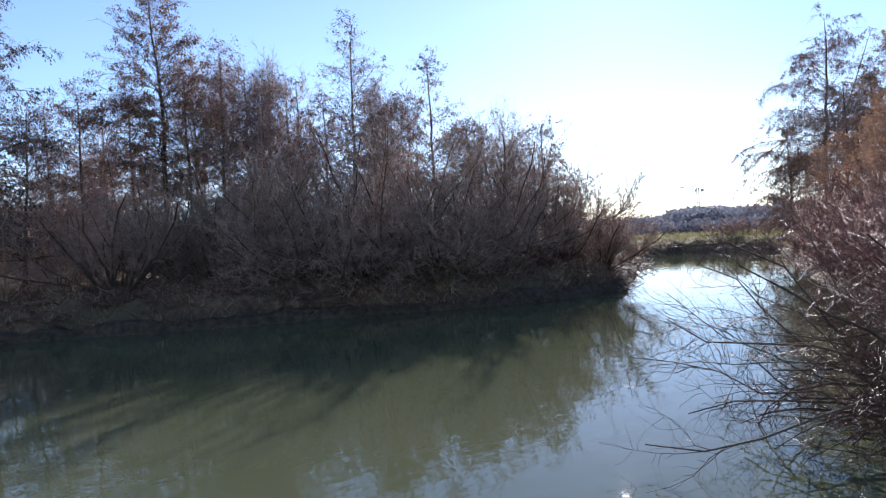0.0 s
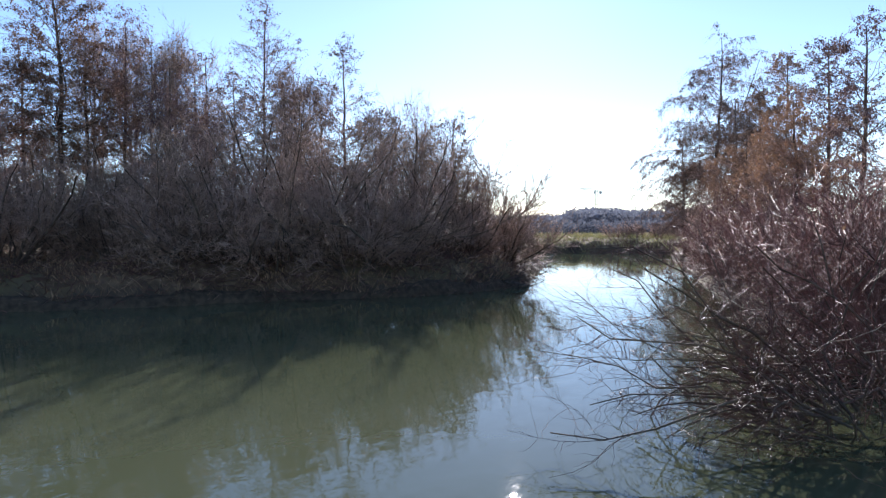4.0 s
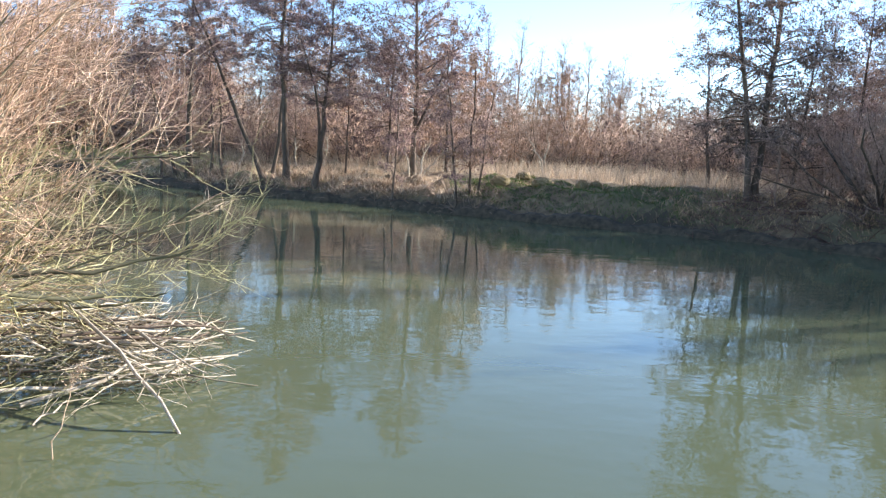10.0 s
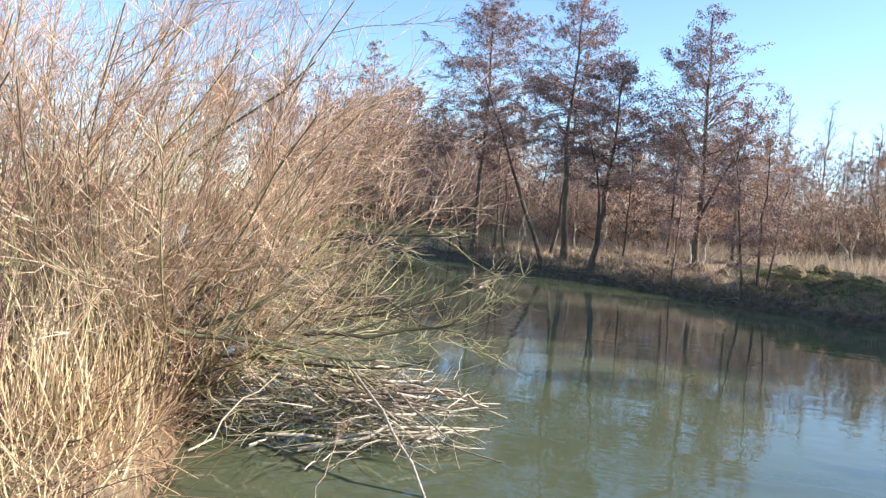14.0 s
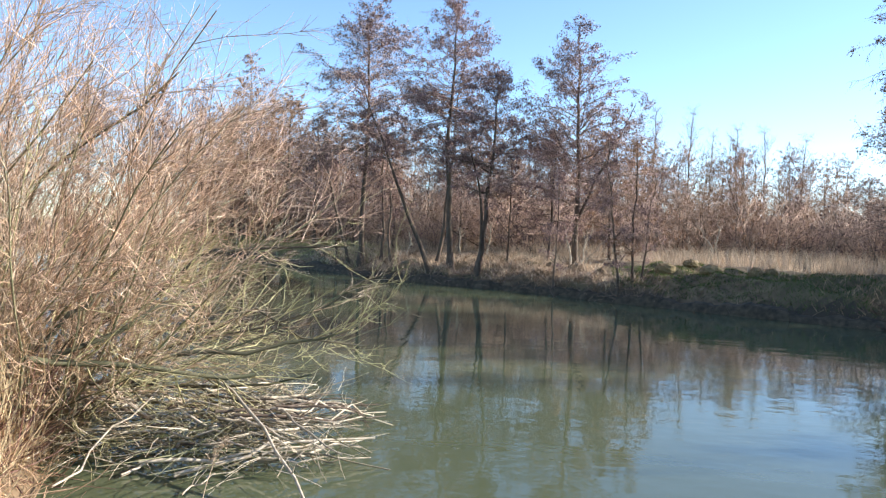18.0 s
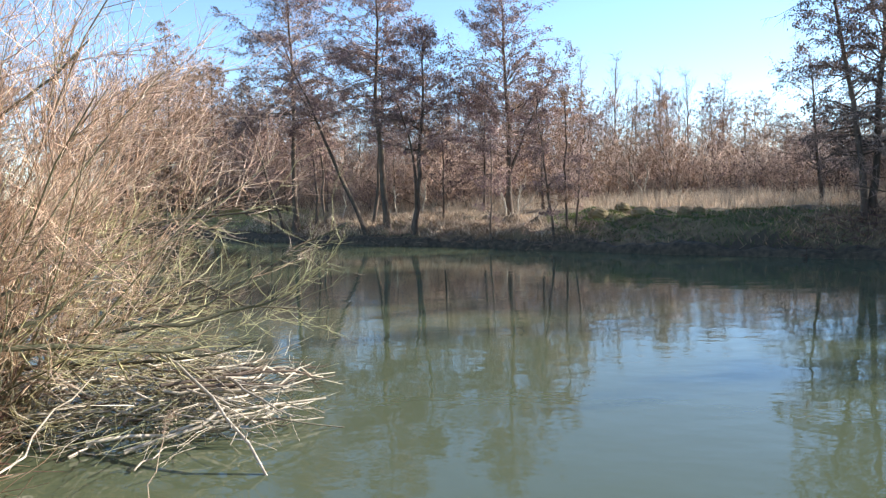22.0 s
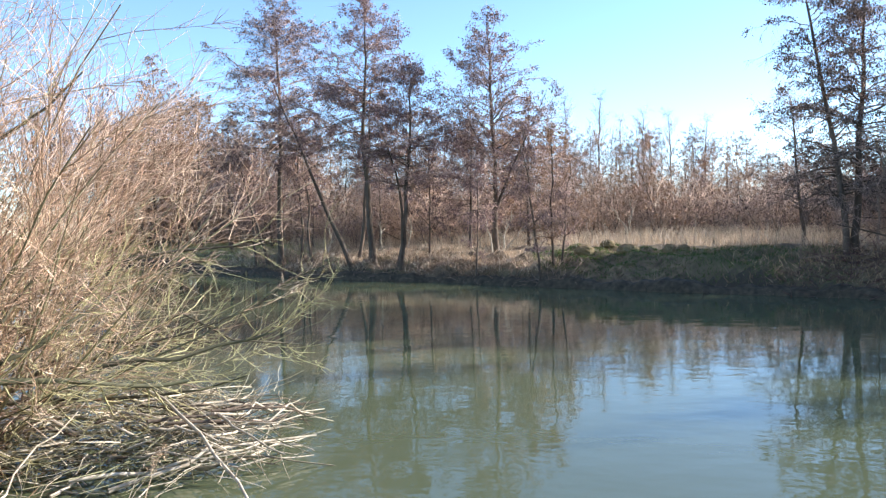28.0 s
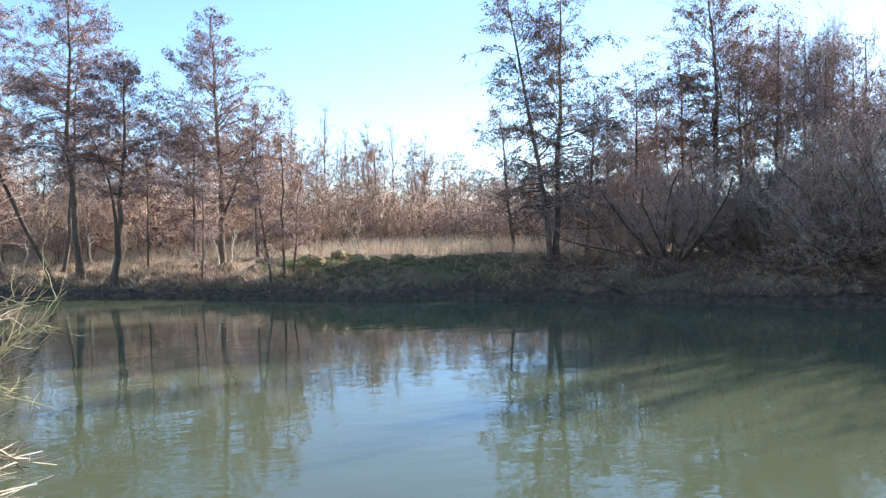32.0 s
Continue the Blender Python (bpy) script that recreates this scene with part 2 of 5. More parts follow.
def sprout(rng, paths, radii, n, u, length, angle, up=0.0, k=5, wiggle=0.15, ratio=0.5, pull=(0, 0, 0), taper=0.3, thick=None):
    """n branches out of the parents: u (from, to) along them, length (from, to) or a function of u, angle (from, to) in degrees
    from the parent; up: how far they turn upward; pull: a drift of their own."""
    m, kk, _ = paths.shape
    span = np.linalg.norm(np.diff(paths, axis=1), axis=2).sum(1)
    idx = rng.choice(m, n, p=span / span.sum())
    uu = rng.uniform(u[0], u[1], n)
    x = uu * (kk - 1)
    i = np.minimum(x.astype(int), kk - 2)
    f = (x - i)[:, None]
    pos = paths[idx, i] * (1 - f) + paths[idx, i + 1] * f
    r0 = (radii[idx, i] * (1 - f[:, 0]) + radii[idx, i + 1] * f[:, 0]) * ratio
    if thick:
        r0 = np.clip(r0, thick[0], thick[1])
    tan = unit(paths[idx, i + 1] - paths[idx, i])
    side = unit(np.cross(tan, rng.normal(size=(n, 3))))
    a = np.radians(rng.uniform(angle[0], angle[1], n))[:, None]
    way = tan * np.cos(a) + side * np.sin(a)
    ln = length(uu) * rng.uniform(0.75, 1.25, n) if callable(length) else rng.uniform(length[0], length[1], n)
    out = np.empty((n, k, 3))
    out[:, 0] = pos
    for j in range(1, k):
        way = unit(way + np.array([0, 0, up]) / (k - 1) + np.asarray(pull) / (k - 1) + rng.normal(size=(n, 3)) * wiggle)
        out[:, j] = out[:, j - 1] + way * (ln / (k - 1))[:, None]
    return out, r0[:, None] * np.linspace(1, taper, k)[None]


def spikes(rng, paths, n, length, r, u=(0.15, 1.0), angle=(20, 70), up=0.2):
    """n thin three-sided twigs that run to a point, set along the paths."""
    m, kk, _ = paths.shape
    span = np.linalg.norm(np.diff(paths, axis=1), axis=2).sum(1)
    idx, x = rng.choice(m, n, p=span / span.sum()), rng.uniform(u[0], u[1], n) * (kk - 1)
    i = np.minimum(x.astype(int), kk - 2)
    f = (x - i)[:, None]
    pos = paths[idx, i] * (1 - f) + paths[idx, i + 1] * f
    tan = unit(paths[idx, i + 1] - paths[idx, i])
    side = unit(np.cross(tan, rng.normal(size=(n, 3))))
    a = np.radians(rng.uniform(angle[0], angle[1], n))[:, None]
    way = unit(tan * np.cos(a) + side * np.sin(a) + np.array([0, 0, up]))
    e1 = unit(np.cross(way, rng.normal(size=(n, 3))))
    e2 = np.cross(way, e1)
    w, ln = rng.uniform(r[0], r[1], n)[:, None], rng.uniform(length[0], length[1], n)[:, None]
    v = np.stack([pos + e1 * w, pos - e1 * w * 0.5 + e2 * w * 0.87, pos - e1 * w * 0.5 - e2 * w * 0.87, pos + way * ln], 1)
    o = np.arange(n)[:, None] * 4
    return v.reshape(-1, 3), np.concatenate([o + [0, 1, 3], o + [1, 2, 3], o + [2, 0, 3]])


def stems(rng, n, spread, length, tilt, k=7, wiggle=0.06, up=0.2, r=(0.02, 0.05), pull=(0, 0, 0), taper=0.35):
    """n stems out of the ground within spread of the origin, leaning outward by tilt (from, to) degrees."""
    az = rng.uniform(0, 2 * np.pi, n)
    rad = np.sqrt(rng.uniform(0, 1, n)) * spread
    pos = np.stack([np.cos(az) * rad, np.sin(az) * rad, np.full(n, -0.15)], 1)
    a = np.radians(rng.uniform(tilt[0], tilt[1], n))
    way = np.stack([np.cos(az) * np.sin(a), np.sin(az) * np.sin(a), np.cos(a)], 1)
    ln = rng.uniform(length[0], length[1], n)
    out = np.empty((n, k, 3))
    out[:, 0] = pos
    for j in range(1, k):
        way = unit(way + np.array([0, 0, up]) / (k - 1) + np.asarray(pull) / (k - 1) + rng.normal(size=(n, 3)) * wiggle)
        out[:, j] = out[:, j - 1] + way * (ln / (k - 1))[:, None]
    return out, rng.uniform(r[0], r[1], n)[:, None] * np.linspace(1, taper, k)[None]


def leaves(rng, paths, n, size, u=(0.2, 1.0), droop=0.3, off=0.04, slim=0.55):
    """n folded leaves scattered along the paths."""
    m, kk, _ = paths.shape
    idx, x = rng.integers(0, m, n), rng.uniform(u[0], u[1], n) * (kk - 1)
    i = np.minimum(x.astype(int), kk - 2)
    f = (x - i)[:, None]
    pos = paths[idx, i] * (1 - f) + paths[idx, i + 1] * f + rng.normal(size=(n, 3)) * off
    a = unit(rng.normal(size=(n, 3)) + np.array([0, 0, -droop]))
    b = unit(np.cross(a, rng.normal(size=(n, 3))))
    c = np.cross(a, b)
    s = rng.uniform(size[0], size[1], n)[:, None]
    v = np.stack([pos, pos + a * s * 0.5 + b * s * slim * 0.5 + c * s * 0.12, pos + a * s, pos + a * s * 0.5 - b * s * slim * 0.5 + c * s * 0.12], 1)
    return v.reshape(-1, 3), np.arange(4 * n).reshape(n, 4)


def blades(rng, pos, height, width, lean=0.25, bend=0.3):
    """Grass blades: a bent strip of two quads each, standing at pos (n, 3)."""
    n = len(pos)
    h = rng.uniform(height[0], height[1], n)[:, None]
    w = rng.uniform(width[0], width[1], n)[:, None]
    az = rng.uniform(0, 2 * np.pi, n)
    s = np.stack([np.cos(az), np.sin(az), np.zeros(n)], 1)
    d = np.concatenate([rng.normal(size=(n, 2)) * lean, np.ones((n, 1))], 1)
    e = d + np.concatenate([rng.normal(size=(n, 2)) * bend, np.zeros((n, 1))], 1)
    mid, tip = pos + d * h * 0.55, pos + d * h * 0.55 + e * h * 0.45
    v = np.stack([pos - s * w, pos + s * w, mid + s * w * 0.8, mid - s * w * 0.8, tip + s * w * 0.15, tip - s * w * 0.15], 1)
    o = np.arange(n)[:, None] * 6
    q = np.concatenate([o + [0, 1, 2, 3], o + [3, 2, 4, 5]], 0)
    return v.reshape(-1, 3), q


def at(az, d, z=0.0):
    """A place by its heading from the viewer's stand and its distance."""
    return np.array([d * math.sin(radians(az)), d * math.cos(radians(az)), z])


# ---- the river's outline and the ground ----
SHORE = np.array([
    (-140, 50), (-70, 42), (-34, 36), (-15, 23), (-7, 9.8), (-4.6, 7.6), (-3.9, 6.2), (-3.3, 4.8), (-2.6, 3.2), (-1.4, 1.7), (0.2, 1.1), (2.2, 0.5),
    (4.8, -1.5), (7.2, -2.0), (10, -1.8), (16, -0.5), (25, 1.3), (36, 2.6), (46, 3.6), (50.5, 5), (52.5, 9), (51, 16), (52, 30), (56, 55), (66, 100), (54, 100), (44, 55),
    (40, 30), (41, 17), (39.5, 11.5), (36, 9.9), (31, 9.2), (28, 8.4), (25, 7.3), (22, 8.2), (19.5, 9.9), (17.2, 13.3), (15.1, 14.9), (13.2, 17.8), (11.5, 20.1),
    (9.2, 21.8), (7.1, 23.2), (5.2, 24.9), (3.5, 26.0), (1.9, 27.9), (0.3, 29.2), (-1.6, 30.4), (-3.9, 32), (-5.9, 33.6), (-7.8, 35.6), (-10.6, 38.6), (-12.4, 40.8), (-14.4, 44.5), (-17.4, 50),
    (-22, 55), (-36, 61), (-75, 68), (-140, 80)])


def from_shore(x, y):
    """Distance from the water's edge: positive on land."""
    pts = np.stack([x.ravel(), y.ravel()], 1)
    best, inside = np.full(len(pts), 1e9), np.zeros(len(pts), bool)
    for (ax, ay), (bx, by) in zip(SHORE, np.roll(SHORE, -1, 0)):
        ab = np.array([bx - ax, by - ay])
        rel = pts - (ax, ay)
        f = np.clip(rel @ ab / (ab @ ab), 0, 1)
        best = np.minimum(best, np.hypot(*(rel - f[:, None] * ab).T))
        cross = (ay > pts[:, 1]) != (by > pts[:, 1])
        with np.errstate(divide="ignore", invalid="ignore"):
            inside ^= cross & (pts[:, 0] < (bx - ax) * (pts[:, 1] - ay) / (by - ay) + ax)
    return np.where(inside, -best, best).reshape(x.shape)


def height(x, y):
    """The ground's height: a cut bank along the water, near meadow low, far meadow higher."""
    x, y = np.asarray(x, float), np.asarray(y, float)
    s = from_shore(x, y) + 0.1 * (np.sin(x * 0.9 + y * 0.7) + np.sin(y * 1.3 - x * 1.9 + 1) + np.sin(x * 2.7 + y * 2.2 + 2)) * np.clip(np.abs(y - 1), 0, 1)
    near = y < np.where(x > 0, 5 + 0.02 * x, np.minimum(6 - 1.45 * x, 42))
    top = np.where(x > 47, 0.95, np.where(near, 0.55, 1.22))
    far = np.where(near | (x > 47), 0.0, 1.0)
    cut = np.where(near, 0.24, 0.36)
    rise = cut * (1 - np.exp(-np.maximum(s, 0) / np.where(near | (x < 9), 0.16, 0.3))) + (top - cut) * (1 - np.exp(-np.maximum(s - 0.05, 0) / np.where(near, 1.2, np.clip(1.2 + (5 - x) * 0.25, 1.2, 2.6))))
    rise = rise + 0.06 * np.sin(x * 0.8 + 1) * np.sin(y * 0.9) * np.clip(s, 0, 1) + 0.03 * np.sin(x * 3.1) * np.sin(y * 2.7 + x) * np.clip(s, 0, 1)
    lump = sum(np.sin(x * fx + y * fy + ph) for fx, fy, ph in ((2.3, 1.1, 0), (-1.4, 2.6, 1), (3.7, -2.2, 2), (1.2, -3.9, 3), (4.6, 3.3, 4)))
    rise = rise + np.where(near, 0.04, 0.055) * lump * np.clip(s * 1.5, 0, 1) * np.clip((7 - s) / 4, 0.3, 1)
    rise = rise + 0.25 * np.clip((s - 8) / 20, 0, 1) * far
    return np.where(s > 0, rise, np.maximum(s * 0.8, -1.2))


def axis(lo, hi, step, grow=1.35, edge=3000):
    mid = list(np.arange(lo, hi, step))
    d, a, b = step, [lo], [mid[-1]]
    while a[-1] > -edge:
        d *= grow
        a.append(a[-1] - d)
        b.append(b[-1] + d)
    return np.array(a[:0:-1] + mid + b[1:])


gx, gy = axis(-14, 54, 0.2), axis(-4, 44, 0.2)
X, Y = np.meshgrid(gx, gy)
Z = height(X, Y)
nx, ny = len(gx), len(gy)
i = (np.arange(ny - 1)[:, None] * nx + np.arange(nx - 1)).ravel()
ground = part("ground", solid("ground", np.stack([X, Y, Z], -1).reshape(-1, 3), np.stack([i, i + 1, i + nx + 1, i + nx], 1)), GROUND)
tagged(ground, "muddy river banks with worn winter grass", "ground", kind="structure")
# the dark undercut edge of the far bank, worn in and out along the water
i0, i1 = (int(np.argmin(np.abs(SHORE - p).sum(1))) for p in ((40, 30), (-36, 61)))
line = SHORE[i0:i1 + 1]
for _ in range(3):
    line = np.concatenate([line[:1], np.stack([line[:-1] * 0.75 + line[1:] * 0.25, line[:-1] * 0.25 + line[1:] * 0.75], 1).reshape(-1, 2), line[-1:]])
arc = np.concatenate([[0], np.cumsum(np.hypot(*np.diff(line, axis=0).T))])
u = np.arange(0, arc[-1], 0.16)
line = np.stack([np.interp(u, arc, line[:, 0]), np.interp(u, arc, line[:, 1])], 1)
side = unit(np.gradient(line, axis=0))[:, [1, 0]] * np.array([1, -1])
g = np.random.default_rng(3)
wave = lambda f, q: np.convolve(g.normal(size=len(u)), np.ones(f) / f, "same") * q * math.sqrt(f)
out, up = 0.12 + wave(9, 0.05) + wave(3, 0.03), np.clip(0.3 + wave(7, 0.055) + wave(2, 0.025), 0.15, 0.46)
rows = []
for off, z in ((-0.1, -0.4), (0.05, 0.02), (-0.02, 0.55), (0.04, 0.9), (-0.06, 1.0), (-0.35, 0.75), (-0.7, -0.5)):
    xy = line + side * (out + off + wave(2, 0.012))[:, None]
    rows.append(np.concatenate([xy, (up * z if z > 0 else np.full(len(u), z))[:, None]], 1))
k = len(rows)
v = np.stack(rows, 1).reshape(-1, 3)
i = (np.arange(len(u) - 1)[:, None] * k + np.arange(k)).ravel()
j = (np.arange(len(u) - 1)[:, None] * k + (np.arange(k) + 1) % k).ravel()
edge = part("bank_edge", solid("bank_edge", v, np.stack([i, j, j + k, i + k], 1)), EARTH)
tagged(edge, "dark undercut earth edge of the far bank", "bank", kind="structure")
lo, hi = SHORE.min(0) - 3, SHORE.max(0) + 3
wx, wy = np.meshgrid(np.linspace(lo[0], hi[0], 60), np.linspace(lo[1], hi[1], 60))
i = (np.arange(59)[:, None] * 60 + np.arange(59)).ravel()
water = part("water", solid("water", np.stack([wx, wy, wx * 0], -1).reshape(-1, 3), np.stack([i, i + 1, i + 61, i + 60], 1)), WATER)
tagged(water, "murky green slow river with faint ripples", "water", kind="structure")


# ---- trees and bushes ----
def place(ob, x, y, z):
    ob.location = (x, y, z)
    return ob


def foot(x, y):
    return float(height(np.array([x]), np.array([y]))[0])


def stuff(ob):
    ob["kind"] = "stuff"
    return ob


def each(name, paths, radii, sides, mat, root):
    """One part for each path."""
    for p, r in zip(paths, radii):
        part(name, solid(name, *tubes(p[None], r[None], sides)), mat, root)


def tree(x, y, tall, r, label, seed, lean=(0, 0), fork=0, crown=0.3, wide=1.6, twig=BROWN_TWIG, leaf=DARK_LEAF, count=2600, size=(0.06, 0.12), name="alder_tree",
         boughs=60, group="", bark=ALDER_BARK, z=None, crook=0.05, sweep=0.25, dense=1.0, droop=0.3, apart=20, peak=0.15, fine=14, spreadout=(50, 85), hang=0.2, tips=1.0):
    """A winter tree: a crooked trunk, boughs that shorten upward, twigs, and the dry leaves and cones that still hang on it."""
    rng = np.random.default_rng(seed)
    root = place(tagged(new(name), label, "tree", group), x, y, foot(x, y) if z is None else z)
    k = 12
    u = np.linspace(0, 1, k)
    drift = np.cumsum(rng.normal(size=(k, 2)) * crook * tall / k, 0)
    drift -= drift[:1]
    trunk = np.concatenate([np.outer(u, lean) + drift, (u * (tall + 0.2) - 0.2)[:, None]], 1)[None]
    r = r * 0.68
    rad = (r * (1 - u) ** 0.8 + 0.012 + 0.5 * r * np.exp(-u * 30))[None]
    trunks, rads = [trunk], [rad]
    for f in range(fork):
        p, q = sprout(rng, trunk, rad, 1, (0.04 + 0.1 * f, 0.14 + 0.12 * f), (tall * 0.7, tall * 0.85), (10, 20), up=0.5, k=k, wiggle=0.03, ratio=0.75, taper=0.12)
        trunks.append(p)
        rads.append(q)
    tp, tr = np.concatenate(trunks), np.concatenate(rads)
    each("trunk", tp, tr, 9, bark, root)

    def reach(v):
        w = np.clip((v - crown) / (1 - crown), 0, 1)
        return wide * rng.uniform(0.6, 1.05, len(v)) * np.where(w < peak, 0.3 + 0.7 * (w / peak) ** 0.7, (np.maximum(1.06 - w, 0) / (1.06 - peak)) ** 0.75 + 0.12)

    b1, r1 = sprout(rng, tp, tr, boughs, (crown, 0.98), reach, spreadout, up=sweep, k=6, wiggle=0.1, ratio=0.42, thick=(0.01, 0.034))
    b2, r2 = sprout(rng, b1, r1, int(boughs * 7 * dense), (0.2, 1), (0.25 * wide, 0.5 * wide), (25, 60), up=0.15, k=4, wiggle=0.18, ratio=0.6, thick=(0.005, 0.016))
    o = np.argsort(-r1[:, 0])
    each("bough", b1[o[:apart]], r1[o[:apart]], 5, bark, root)
    stuff(part("branchwork", solid("branchwork", *join(tubes(b1[o[apart:]], r1[o[apart:]], 4), tubes(b2, r2, 3))), twig, root))
    stuff(part("twigwork", solid("twigwork", *spikes(rng, np.concatenate([b2, b1[:, :4]]), int(boughs * fine * dense * 5), (0.1 * wide * tips, 0.28 * wide * tips), (0.004, 0.008), up=hang)), twig, root))
    if count:
        stuff(part("foliage", solid("foliage", *leaves(rng, b2[rng.random(len(b2)) < 0.45], count, size, (0.35, 1.08), droop=droop, off=0.08), smooth=False), leaf, root))
    return root


def alder(x, y, tall, r, label, seed, lean=(0, 0), fork=0, crown=0.3, wide=1.6, twig=BROWN_TWIG, leaf=BROWN_LEAF, count=6000, size=(0.055, 0.115), name="alder_tree", boughs=70, group="", z=None,
          crook=0.06, apart=20, peak=0.25, base=0.5, rise=(0, 48), sag=0.35, gap=0.17, side=0.42, hang=-0.15, tier=0.9, droop=0.9, fine=5, twiglen=(0.12, 0.42), shape=0.85):
    """A winter alder: boughs in loose tiers that shorten to a spire, flat sprays of side branches, hanging twigs, dry leaves and cones."""
    rng = np.random.default_rng(seed)
    root = place(tagged(new(name), label, "tree", group), x, y, foot(x, y) if z is None else z)
    k = 14
    u = np.linspace(0, 1, k)
    drift = np.cumsum(rng.normal(size=(k, 2)) * crook * tall / k, 0)
    drift -= drift[:1]
    trunk = np.concatenate([np.outer(u, lean) + drift, (u * (tall + 0.2) - 0.2)[:, None]], 1)[None]
    rad = (r * 0.7 * (1 - u) ** 0.9 + 0.012 + 0.45 * r * np.exp(-u * 34))[None]
    stemlist, rads = [trunk], [rad]
    for f in range(fork):
        p, q = sprout(rng, trunk, rad, 1, (0.05 + 0.12 * f, 0.2 + 0.14 * f), (tall * 0.55, tall * 0.75), (12, 24), up=0.6, k=k, wiggle=0.05, ratio=0.7, taper=0.12)
        stemlist.append(p)
        rads.append(q)
    tp, tr = np.concatenate(stemlist), np.concatenate(rads)
    each("trunk", tp, tr, 9, ALDER_BARK, root)
    # boughs: where they leave the trunk, how long they are, which way they set out
    n = boughs
    idx = np.where(rng.random(n) < 0.32 * fork, rng.integers(0, len(tp), n), 0)
    tiers = max(4, int(tall * tier))
    w = np.clip((rng.integers(0, tiers, n) + 0.5 + rng.normal(size=n) * 0.3) / tiers, 0.01, 0.985)
    at_u = (crown + (1 - crown) * w) * (k - 1)
    i = np.minimum(at_u.astype(int), k - 2)
    f = (at_u - i)[:, None]
    pos = tp[idx, i] * (1 - f) + tp[idx, i + 1] * f
    r1 = np.clip((tr[idx, i] * (1 - f[:, 0]) + tr[idx, i + 1] * f[:, 0]) * 0.4, 0.007, 0.027)
    reach = np.where(w < peak, base + (1 - base) * (w / peak), (np.maximum(1.03 - w, 0) / (1.03 - peak)) ** shape + 0.05)
    ln = wide * reach * rng.uniform(0.6, 1.12, n)
    az = np.arange(n) * 2.39996 + rng.normal(size=n) * 0.5
    el = np.radians(rise[0] + (rise[1] - rise[0]) * w + rng.normal(size=n) * 9)
    way = np.stack([np.cos(az) * np.cos(el), np.sin(az) * np.cos(el), np.sin(el)], 1)
    kb = 7
    b1 = np.empty((n, kb, 3))
    b1[:, 0] = pos
    for j in range(1, kb):
        bend = np.array([0, 0, 0.1 if j < 3 else -sag / 4])
        way = unit(way + bend + rng.normal(size=(n, 3)) * 0.16)
        b1[:, j] = b1[:, j - 1] + way * (ln / (kb - 1))[:, None]
    r1 = r1[:, None] * np.linspace(1, 0.25, kb)[None]
    # flat sprays of side branches, left and right by turns
    m = np.maximum(3, (ln / gap).astype(int))
    own = np.repeat(np.arange(n), m)
    q = len(own)
    uu = np.clip(0.14 + 0.86 * (np.arange(q) - np.repeat(np.cumsum(m) - m, m) + rng.uniform(0, 1, q)) / m[own], 0, 0.995)
    xx = uu * (kb - 1)
    i = np.minimum(xx.astype(int), kb - 2)
    f = (xx - i)[:, None]
    pos = b1[own, i] * (1 - f) + b1[own, i + 1] * f
    tan = unit(b1[own, i + 1] - b1[own, i])
    flat = unit(np.cross(tan, np.array([0, 0, 1.0]))) * np.where(np.arange(q) % 2, 1.0, -1.0)[:, None]
    a = np.radians(rng.uniform(25, 65, q))[:, None]
    way = unit(tan * np.cos(a) + flat * np.sin(a) + rng.normal(size=(q, 3)) * np.array([0.1, 0.1, 0.3]))
    l2 = (side * ln[own] * (1.05 - 0.7 * uu) + 0.14) * rng.uniform(0.5, 1.15, q)
    kc = 4
    b2 = np.empty((q, kc, 3))
    b2[:, 0] = pos
    for j in range(1, kc):
        way = unit(way + rng.normal(size=(q, 3)) * 0.16 + np.array([0, 0, -sag / 6]))
        b2[:, j] = b2[:, j - 1] + way * (l2 / (kc - 1))[:, None]
    r2 = np.clip(r1[own, i] * 0.55, 0.005, 0.014)[:, None] * np.linspace(1, 0.35, kc)[None]
    o = np.argsort(-r1[:, 0])
    each("bough", b1[o[:apart]], r1[o[:apart]], 5, ALDER_BARK, root)
    stuff(part("branchwork", solid("branchwork", *join(tubes(b1[o[apart:]], r1[o[apart:]], 4), tubes(b2, r2, 3))), twig, root))
    stuff(part("twigwork", solid("twigwork", *spikes(rng, b2, q * fine, twiglen, (0.004, 0.008), u=(0.1, 1), angle=(20, 60), up=hang)), twig, root))
    if count:
        stuff(part("foliage", solid("foliage", *leaves(rng, b2[rng.random(q) < 0.55], count, size, (0.3, 1.12), droop=droop, off=0.06, slim=0.45), smooth=False), leaf, root))
    return root


